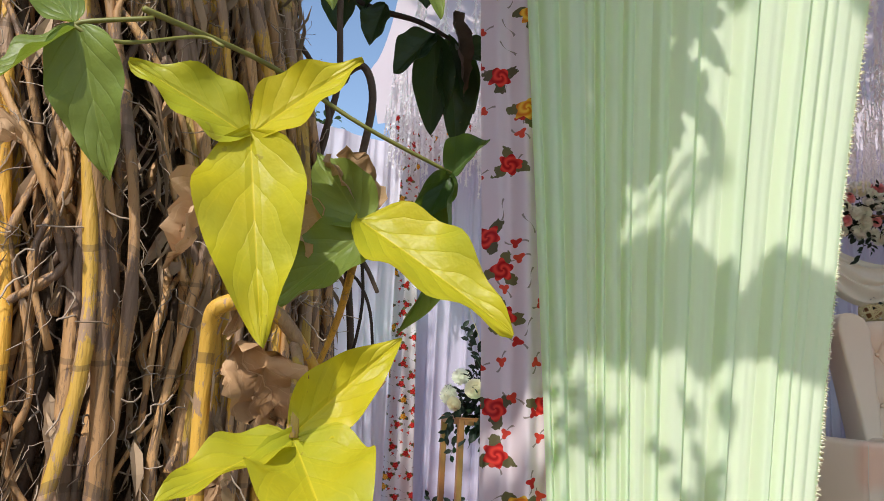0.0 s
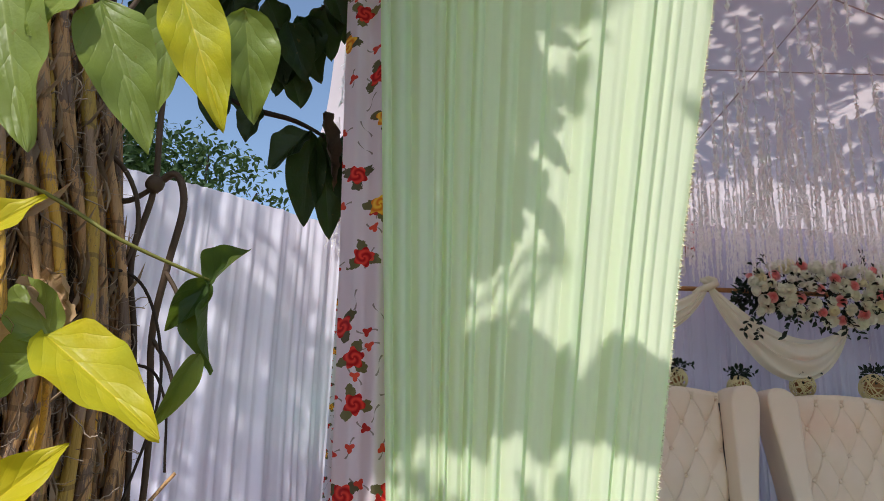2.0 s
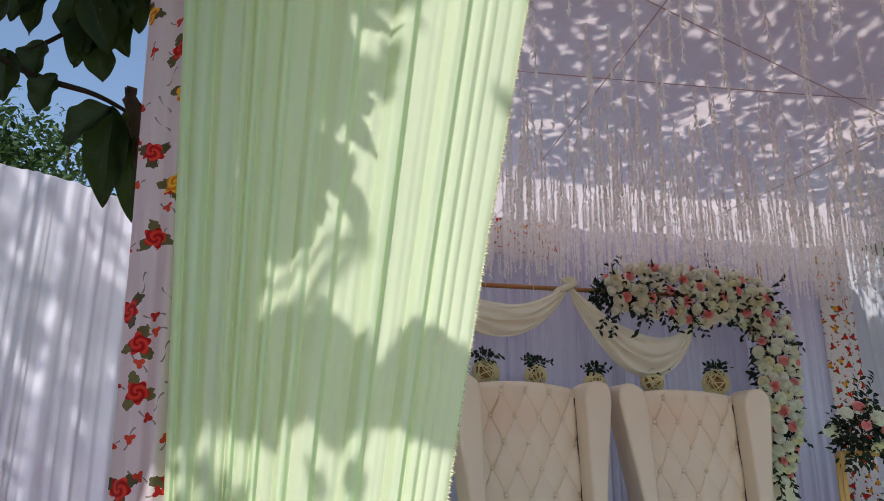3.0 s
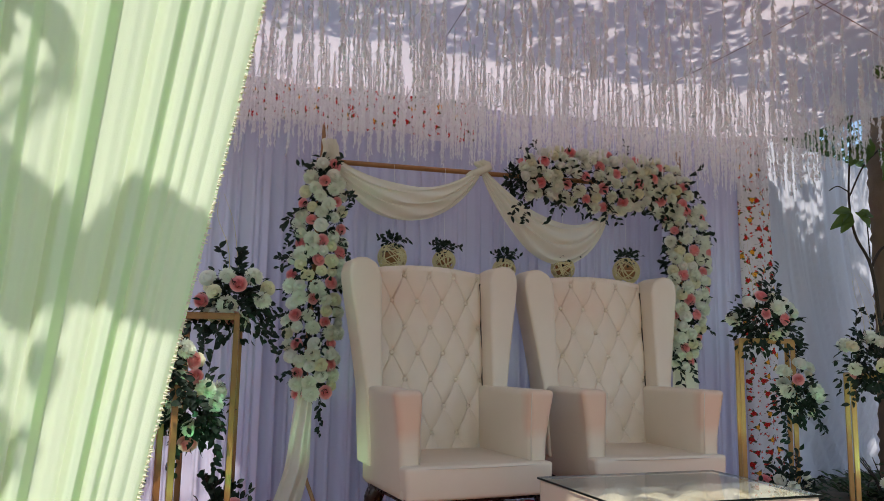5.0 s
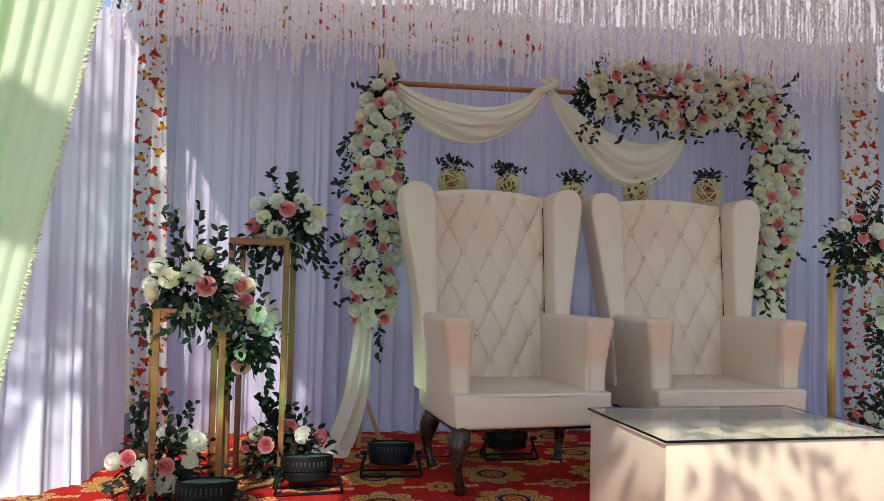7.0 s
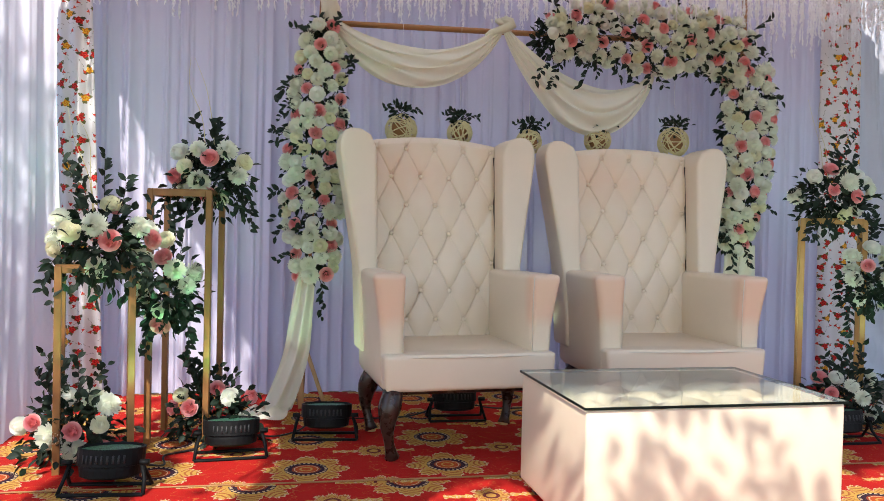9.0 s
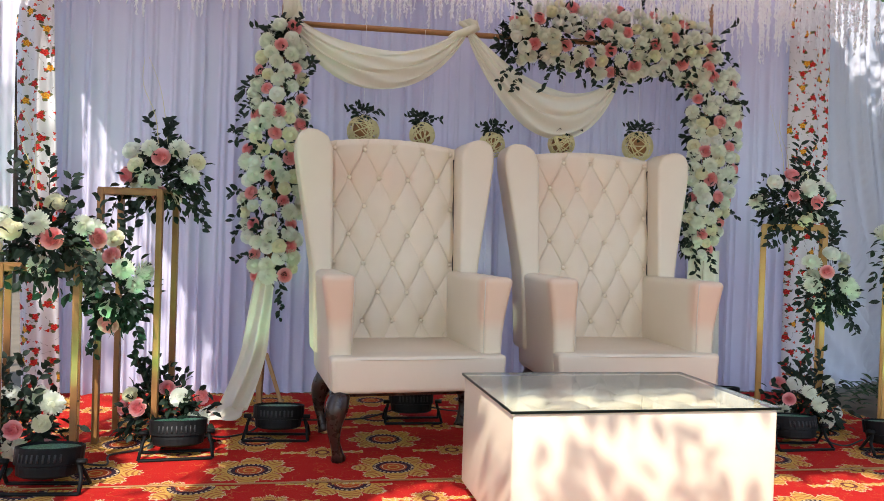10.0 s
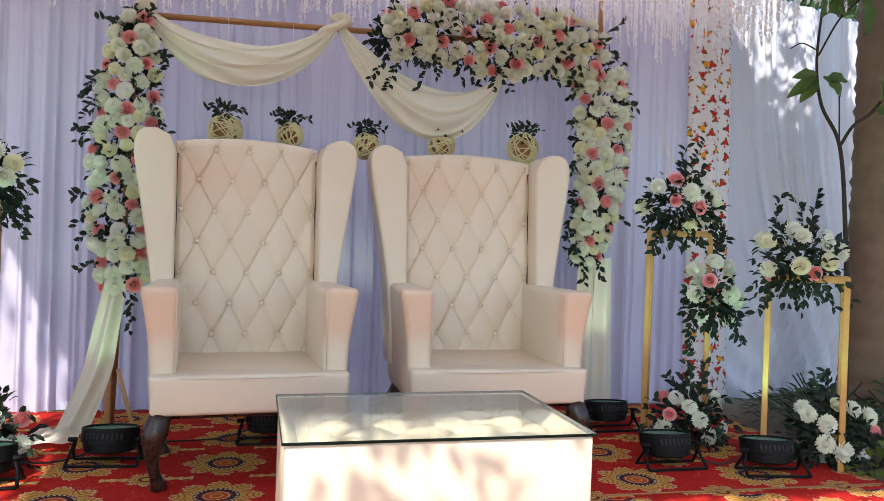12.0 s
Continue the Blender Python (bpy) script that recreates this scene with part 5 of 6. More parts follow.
def build_trunk():
    rng = random.Random(4)
    tr = base_empty("vine_covered_tree", (0, 0, 0), "trunk wrapped in ochre creeper stems and lime arrowhead leaves", "tree")

    def core(u, v):
        a = 2 * math.pi * u
        z = -0.03 + 3.4 * v
        lean = -0.20 * max(0, z - 1.05)
        r = 0.205 + 0.02 * math.sin(a * 5 + z * 2) + 0.02 * noise.noise(Vector((math.cos(a) * 2, math.sin(a) * 2, z * 3))) - 0.02 * v
        return Vector((TRUNK.x + lean + r * math.cos(a), TRUNK.y + r * math.sin(a), z))
    part("trunk", sheet(core, 64, 80), M_FIBRE, tr, "dark fibrous trunk")

    def strand(a0, z0, z1, rad, mat, name, out=0.0, drift=0.12, n=9):
        pts = []
        a = a0
        for k in range(n):
            z = z0 + (z1 - z0) * k / (n - 1)
            a += rng.gauss(0, drift) * 0.35
            lean = -0.20 * max(0, z - 1.05)
            r = 0.218 + out + rng.gauss(0, 0.004)
            pts.append((TRUNK.x + lean + r * math.cos(a), TRUNK.y + r * math.sin(a), z))
        path = smooth_path(pts, 6)
        m = len(path)
        knot = rng.randrange(5, 9)
        part(name, tube(path, [rad * (1 + 0.10 * math.sin(i * 1.3) + (0.25 if i % knot == 0 else 0.0)) for i in range(m)], 8), mat, tr)
    for k in range(165):
        a = -math.pi * 0.5 + (k / 164 - 0.5) * math.pi * 1.5 + rng.uniform(-0.08, 0.08)
        strand(a, -0.02, rng.uniform(1.7, 2.8), rng.uniform(0.0026, 0.0060), M_VINE if rng.random() < 0.48 else M_DRYVINE, "vine_stem", rng.uniform(-0.002, 0.030), 0.13, 14)
    for k in range(60):
        a = -math.pi * 0.5 + rng.uniform(-0.5, 0.5) * math.pi * 1.4
        strand(a, -0.02, rng.uniform(1.7, 2.8), rng.uniform(0.0035, 0.0060), M_DARKVINE, "old_stem", rng.uniform(-0.008, 0.004), 0.2, 12)
    for k in range(230):
        a = -math.pi * 0.5 + rng.uniform(-0.5, 0.5) * math.pi * 1.4
        z = rng.uniform(0.55, 1.5)
        strand(a, z, z + rng.uniform(0.2, 0.5), rng.uniform(0.0012, 0.0032), M_DRYVINE, "dry_stem", rng.uniform(0.0, 0.026), 0.2, 8)
    bm = bmesh.new()
    for k in range(5200):
        a = -math.pi * 0.5 + rng.uniform(-0.5, 0.5) * math.pi * 1.35
        z = rng.uniform(0.6, 1.6)
        lean = -0.20 * max(0, z - 1.05)
        r = 0.225 + rng.uniform(0, 0.024)
        p = Vector((TRUNK.x + lean + r * math.cos(a), TRUNK.y + r * math.sin(a), z))
        pts = [p]
        way = Vector((rng.gauss(0, 0.5), rng.gauss(0, 0.3) - 0.1, rng.gauss(-0.4, 0.8)))
        for i in range(9):
            way = way.normalized() * 1.2 + Vector((rng.gauss(0, 0.5), rng.gauss(0, 0.35), rng.gauss(0, 0.4)))
            pts.append(pts[-1] + way.normalized() * rng.uniform(0.0015, 0.006))
        add_tube(bm, pts, rng.choice((0.00025, 0.0003, 0.0004, 0.0007)), 3, False)
    tagged(part("rootlet_tangle", bm, M_ROOTLET, tr, "tangle of dry grey rootlets"), kind="stuff")
    # shreds of dry husk
    verts, faces = [], []
    for k in range(5200):
        a = -math.pi * 0.5 + rng.uniform(-0.5, 0.5) * math.pi * 1.35
        z = rng.uniform(0.6, 1.55)
        lean = -0.20 * max(0, z - 1.05)
        r = 0.222 + rng.uniform(0, 0.02)
        p = Vector((TRUNK.x + lean + r * math.cos(a), TRUNK.y + r * math.sin(a), z))
        leaf_arrays(verts, faces, p, Vector((rng.gauss(0, 0.4), rng.gauss(0, 0.2) - 0.1, rng.choice((-1, 1)))), Vector((math.cos(a), math.sin(a), rng.gauss(0, 0.5))), rng.uniform(0.012, 0.065), rng.choice((0.0015, 0.002, 0.003, 0.004, 0.009)))
    husk = new("dry_husk", from_arrays("dry_husk", verts, faces, M_HUSK))
    husk.parent = tr
    tagged(husk, "shreds of papery dry husk", kind="stuff")
    # withered leaves
    for b, t, w, f in (((0.405, 0.705, 1.085), (0.352, 0.70, 1.040), 0.030, (-0.3, -1, 0.3)), ((0.405, 0.70, 0.995), (0.430, 0.715, 0.945), 0.050, (0.2, -1, 0.2)), ((0.40, 0.72, 1.06), (0.398, 0.72, 1.00), 0.026, (0.4, -1, 0)),
                       ((0.418, 0.69, 1.07), (0.452, 0.70, 1.035), 0.018, (0.3, -1, 0.5)), ((0.395, 0.72, 0.935), (0.41, 0.71, 0.88), 0.03, (-0.2, -1, 0)), ((0.275, 0.715, 1.10), (0.245, 0.70, 1.085), 0.03, (0, -1, 0.4)),
                       ((0.445, 0.71, 1.10), (0.475, 0.70, 1.055), 0.030, (0.4, -1, 0.2))):
        bm = lobe(b, t, w * 0.85, f, 0.3, 1.6, 3.0, rng.uniform(0, 6))
        for v in bm.verts:
            v.co += noise.noise_vector(v.co * 75) * 0.007 + noise.noise_vector(v.co * 210) * 0.004
        part("withered_leaf", bm, M_DRYLEAF, tr)
    # live leaves: arrowhead blades of three lobes
    live = [
        # base, tip, width, material, face
        ((0.410, 0.660, 1.095), (0.430, 0.630, 0.993), 0.052, M_LIMELEAF, (0.05, -1, 0.35)),
        ((0.410, 0.660, 1.092), (0.356, 0.640, 1.121), 0.034, M_LIMELEAF, (-0.1, -1, 0.5)),
        ((0.411, 0.660, 1.094), (0.461, 0.660, 1.138), 0.032, M_LIMELEAF, (0.1, -1, 0.4)),
        ((0.462, 0.692, 1.062), (0.543, 0.662, 1.008), 0.047, M_LIMELEAF, (0.1, -1.0, 0.6)),
        # back lobes of the same leaf, their shade painted with the darker green
        ((0.466, 0.694, 1.058), (0.436, 0.702, 1.100), 0.034, M_GREENLEAF, (-0.2, -1, 0.3)),
        ((0.468, 0.694, 1.056), (0.418, 0.690, 1.014), 0.036, M_GREENLEAF, (0.2, -1, 0.6)),
        ((0.310, 0.680, 1.156), (0.332, 0.690, 1.074), 0.040, M_GREENLEAF, (0.0, -1, 0.3)),
        ((0.309, 0.680, 1.152), (0.276, 0.655, 1.105), 0.024, M_GREENLEAF, (-0.6, -1, 0.4)),
        ((0.309, 0.680, 1.154), (0.272, 0.700, 1.196), 0.026, M_GREENLEAF, (-0.2, -1, 0.5)),
        ((0.440, 0.680, 0.952), (0.489, 0.682, 1.001), 0.034, M_LIMELEAF, (0.3, -1, 0.4)),
        ((0.440, 0.680, 0.950), (0.390, 0.630, 0.926), 0.030, M_LIMELEAF, (-0.1, -0.7, 1)),
        ((0.440, 0.680, 0.950), (0.476, 0.610, 0.905), 0.058, M_LIMELEAF, (0.1, -0.8, 0.9)),
        ((0.398, 0.680, 1.290), (0.443, 0.660, 1.167), 0.056, M_GREENLEAF, (0.0, -1, 0.15)),
        ((0.455, 0.700, 1.292), (0.501, 0.700, 1.185), 0.046, M_GREENLEAF, (0.1, -1, 0.2)),
        ((0.492, 0.740, 1.335), (0.537, 0.740, 1.223), 0.046, M_LIMELEAF, (0.1, -1, 0.1)),
        ((0.532, 0.780, 1.345), (0.546, 0.800, 1.255), 0.046, M_GREENLEAF, (0.2, -1, 0.1)),
        ((0.437, 0.700, 1.300), (0.432, 0.660, 1.242), 0.030, M_GREENLEAF, (0.2, -0.6, 0.8)),
        ((0.47, 0.80, 1.36), (0.468, 0.80, 1.26), 0.040, M_GREENLEAF, (0, -1, 0)),
        ((0.36, 0.70, 1.32), (0.345, 0.68, 1.25), 0.045, M_GREENLEAF, (0, -1, 0.3)),
        ((0.30, 0.68, 1.28), (0.27, 0.67, 1.20), 0.045, M_GREENLEAF, (0, -1, 0.3)),
        ((0.41, 0.655, 0.87), (0.36, 0.63, 0.80), 0.05, M_LIMELEAF, (0, -1, 0.3)),
        ((0.46, 0.70, 0.84), (0.52, 0.68, 0.78), 0.05, M_GREENLEAF, (0, -1, 0.3)),
    ]
    for k, (b, t, w, m, f) in enumerate(live):
        part("arrowhead_leaf", lobe(b, t, w * (1.15 if b[2] > 1.2 else 1.05), f, 0.06, 0.5, 1.6, k * 1.7, 0.38), m, tr)
    # leaf stalks and looping aerial stems
    for pts, r, m in (
        (((0.345, 0.69, 1.165), (0.309, 0.68, 1.154), (0.33, 0.69, 1.150), (0.36, 0.72, 1.17), (0.375, 0.72, 1.165)), 0.0014, M_STALK),
        (((0.335, 0.70, 1.175), (0.383, 0.80, 1.190), (0.45, 0.82, 1.157), (0.515, 0.85, 1.135)), 0.0019, M_STALK),
        (((0.41, 0.66, 1.09), (0.40, 0.71, 1.07), (0.39, 0.74, 1.04)), 0.0022, M_VINE),
        (((0.463, 0.70, 1.05), (0.45, 0.74, 1.01), (0.43, 0.78, 0.97)), 0.0024, M_VINE),
        (((0.440, 0.68, 0.95), (0.438, 0.69, 0.985), (0.430, 0.71, 1.0)), 0.0035, M_VINE),
        (((0.392, 0.70, 0.90), (0.392, 0.69, 0.99), (0.400, 0.68, 1.012), (0.425, 0.69, 1.010), (0.445, 0.72, 0.98)), 0.0048, M_VINE),
        (((0.40, 1.02, 1.75), (0.398, 1.02, 1.40), (0.404, 1.02, 1.275), (0.392, 1.02, 1.19), (0.408, 1.02, 1.10), (0.425, 1.02, 0.93)), 0.0038, M_DARKVINE),
        (((0.404, 1.02, 1.275), (0.428, 1.01, 1.285), (0.440, 1.01, 1.25), (0.432, 1.01, 1.18), (0.424, 1.02, 1.11), (0.436, 1.02, 1.0), (0.44, 1.02, 0.8)), 0.0042, M_DARKVINE),
        (((0.430, 1.01, 1.18), (0.450, 1.0, 1.15), (0.452, 1.0, 1.12)), 0.0025, M_DARKVINE),
        (((0.424, 1.02, 1.11), (0.445, 1.01, 1.085), (0.458, 1.0, 1.06)), 0.0025, M_DARKVINE),
        (((0.30, 1.0, 1.30), (0.345, 1.02, 1.27), (0.375, 1.02, 1.255), (0.404, 1.02, 1.272)), 0.0036, M_DARKVINE),
        (((0.33, 0.98, 1.55), (0.35, 1.0, 1.40), (0.36, 1.0, 1.33), (0.32, 0.98, 1.28)), 0.0030, M_DARKVINE),
        (((0.34, 0.95, 1.31), (0.38, 1.0, 1.28), (0.40, 1.0, 1.22), (0.385, 1.0, 1.15)), 0.0028, M_DARKVINE),
        (((0.36, 0.92, 1.15), (0.40, 0.99, 1.17), (0.43, 1.0, 1.13), (0.445, 1.0, 1.05), (0.43, 0.98, 0.95)), 0.0018, M_BARK),
        (((0.36, 0.93, 1.05), (0.42, 1.0, 1.08), (0.45, 1.0, 1.05), (0.46, 1.0, 0.98)), 0.0018, M_BARK),
        (((0.38, 0.93, 0.92), (0.43, 0.98, 0.93), (0.47, 1.0, 0.98)), 0.0022, M_DRYVINE),
        (((0.37, 0.90, 1.36), (0.40, 0.92, 1.45), (0.44, 0.95, 1.55)), 0.0030, M_DARKVINE),
    ):
        path = smooth_path(pts, 6)
        part("aerial_stem", tube(path, [r * (1 - 0.25 * i / len(path)) for i in range(len(path))], 6), m, tr)
    # withered strap leaf knot
    bm = bmesh.new()
    bmesh.ops.create_icosphere(bm, subdivisions=2, radius=0.010, matrix=Matrix.Translation((0.405, 1.015, 1.275)))
    for v in bm.verts:
        v.co += Vector((0.003 * noise.noise(v.co * 120), 0, 0.004 * noise.noise(v.co * 90)))
    part("stem_node", bm, M_DARKVINE, tr)
    # twisted leaf on its long stalk
    for b, t, w, f in (((0.515, 0.85, 1.135), (0.484, 0.85, 1.092), 0.026, (0.3, -1, 0)), ((0.514, 0.85, 1.132), (0.542, 0.85, 1.168), 0.026, (-0.4, -1, 0)), ((0.516, 0.85, 1.132), (0.514, 0.85, 1.06), 0.026, (-0.8, -1, 0)), ((0.514, 0.85, 1.075), (0.488, 0.84, 1.012), 0.020, (0.6, -1, 0.2))):
        # upper lobes take the green with half shade mixed in, the lowest the lit green
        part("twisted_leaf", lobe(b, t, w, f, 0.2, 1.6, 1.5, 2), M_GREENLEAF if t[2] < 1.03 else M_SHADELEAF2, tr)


M_HUSK = leaf_material("papery_husk", (0.08, 0.045, 0.025), (0.64, 0.46, 0.30), 0.15, None, "island", 0.85, False)
# leaf green darkened: half shade is put into the colour
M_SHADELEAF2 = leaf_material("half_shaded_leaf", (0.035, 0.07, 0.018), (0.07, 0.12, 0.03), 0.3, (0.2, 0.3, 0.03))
build_trunk()


# ---- branch with shade-darkened hanging leaves beside the drape ----
def build_branch():
    br = base_empty("leafy_branch", (0, 0, 0), "overhanging branch with glossy drooping leaves darkened for shade", "branch")
    part("limb", tube(smooth_path([(-0.35, 1.35, 2.15), (0.05, 1.42, 1.78), (0.33, 1.50, 1.63), (0.47, 1.53, 1.60), (0.545, 1.55, 1.57)], 6), [0.010 - 0.0003 * i for i in range(25)], 7), M_BARK, br)
    part("limb", tube(smooth_path([(0.33, 1.50, 1.63), (0.42, 1.52, 1.72), (0.52, 1.52, 1.86)], 6), 0.004, 6), M_BARK, br)
    leaves = [((0.50, 1.54, 1.585), (0.500, 1.54, 1.405), 0.062), ((0.52, 1.545, 1.585), (0.553, 1.55, 1.385), 0.060), ((0.50, 1.54, 1.585), (0.430, 1.52, 1.505), 0.055), ((0.53, 1.55, 1.58), (0.575, 1.55, 1.45), 0.045),
              ((0.54, 1.55, 1.57), (0.60, 1.50, 1.52), 0.05), ((0.41, 1.51, 1.62), (0.385, 1.51, 1.545), 0.045), ((0.33, 1.5, 1.65), (0.335, 1.5, 1.56), 0.05), ((0.44, 1.52, 1.74), (0.435, 1.5, 1.64), 0.05),
              ((0.47, 1.52, 1.78), (0.485, 1.5, 1.68), 0.05), ((0.50, 1.52, 1.84), (0.53, 1.5, 1.72), 0.055), ((0.52, 1.52, 1.87), (0.555, 1.5, 1.76), 0.055), ((0.38, 1.51, 1.68), (0.37, 1.5, 1.60), 0.045),
              ((0.25, 1.46, 1.69), (0.25, 1.45, 1.60), 0.05), ((0.15, 1.44, 1.73), (0.13, 1.42, 1.63), 0.055), ((0.20, 1.45, 1.72), (0.22, 1.44, 1.80), 0.05), ((0.43, 1.52, 1.77), (0.40, 1.5, 1.84), 0.05),
              ((0.30, 1.48, 1.74), (0.29, 1.46, 1.84), 0.055), ((0.05, 1.42, 1.8), (0.02, 1.40, 1.70), 0.055), ((0.36, 1.5, 1.78), (0.33, 1.48, 1.70), 0.05), ((0.48, 1.52, 1.62), (0.455, 1.5, 1.70), 0.045)]
    rng = random.Random(41)
    for k in range(34):
        x = -0.25 + 0.85 * rng.random()
        z = 1.93 - 0.32 * min(1.0, max(0.0, x)) + rng.uniform(-0.03, 0.24)
        y = 1.38 + 0.14 * rng.random()
        leaves.append(((x, y, z), (x + rng.uniform(-0.05, 0.05), y + rng.uniform(-0.03, 0.03), z - rng.uniform(0.08, 0.14)), rng.uniform(0.04, 0.06)))
    part("limb", tube(smooth_path([(-0.35, 1.35, 2.15), (0.0, 1.42, 2.08), (0.3, 1.45, 2.02), (0.6, 1.46, 1.98)], 6), 0.006, 6), M_BARK, br)
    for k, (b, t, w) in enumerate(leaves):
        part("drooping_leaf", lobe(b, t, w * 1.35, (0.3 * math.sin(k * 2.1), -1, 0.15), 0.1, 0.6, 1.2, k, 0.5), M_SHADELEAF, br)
    pod = lobe((0.53, 1.49, 1.60), (0.560, 1.49, 1.46), 0.030, (0.3, -1, 0), 0.15, 1.8, 2.0, 1)
    for v in pod.verts:
        v.co += noise.noise_vector(v.co * 60) * 0.008
    part("curled_leaf", pod, M_DARKVINE, br, "curled brown dead leaf")


build_branch()


# ---- tree overhead, behind the camera, that dapples the light ----
def crown(name, label, trunk_pts, trunk_r, limbs, clumps, leaf, seed, material, leaf_wide=0.6, group=""):
    rng = random.Random(seed)
    t = base_empty(name, (0, 0, 0), label, "tree", group)
    if trunk_pts:
        p = smooth_path(trunk_pts, 6)
        part("trunk", tube(p, [trunk_r * (1 - 0.5 * i / len(p)) for i in range(len(p))], 12), M_BARK, t)
    for a, b, r in limbs:
        mid = Vector(a).lerp(Vector(b), 0.5) + Vector((rng.gauss(0, .1), rng.gauss(0, .1), rng.gauss(0, .1)))
        p = smooth_path([a, mid, b], 5)
        part("limb", tube(p, [r * (1 - 0.7 * i / len(p)) for i in range(len(p))], 7), M_BARK, t)
    verts, faces = [], []
    for c, r, n in clumps:
        for _ in range(n):
            d = Vector((rng.gauss(0, 1), rng.gauss(0, 1), rng.gauss(0, 1) * 0.75))
            p = Vector(c) + d * (r * 0.55)
            way = Vector((rng.gauss(0, 1), rng.gauss(0, 1), rng.gauss(-0.4, 0.7)))
            ln = leaf * rng.uniform(0.6, 1.3)
            leaf_arrays(verts, faces, p, way, Vector((rng.gauss(0, .6), rng.gauss(0, .6), 1)), ln, ln * leaf_wide)
    ob = new("crown", from_arrays("crown", verts, faces, material))
    ob.parent = t
    tagged(ob, kind="stuff")
    return t


def up_sun(x, y, z, k):
    return (x - 0.38 * k, y - 0.88 * k, z + k)


near_clumps = [
    (up_sun(0.10, 0.74, 1.62, 1.0), 0.15, 110), (up_sun(0.22, 0.76, 1.50, 1.0), 0.09, 50),
    (up_sun(0.15, 4.9, 1.5, 5.0), 0.22, 60), (up_sun(0.1, 4.85, 0.9, 5.0), 0.25, 70), (up_sun(0.0, 4.8, 2.1, 5.0), 0.25, 50), (up_sun(-0.2, 4.62, 0.4, 5.0), 0.3, 70),
    (up_sun(-0.1, 4.7, 1.6, 5.2), 0.30, 60), (up_sun(-0.5, 4.4, 1.9, 5.2), 0.35, 60), (up_sun(0.0, 4.75, 0.7, 5.2), 0.3, 60), (up_sun(-1.0, 4.05, 0.8, 4.8), 0.4, 60), (up_sun(-0.75, 4.2, 1.5, 5.0), 0.3, 50),
    (up_sun(0.48, 1.52, 1.58, 1.0), 0.18, 46), (up_sun(0.45, 1.52, 1.75, 1.0), 0.18, 46), (up_sun(0.60, 1.4, 1.25, 1.2), 0.07, 16), (up_sun(0.58, 1.4, 1.6, 1.2), 0.09, 16),
]
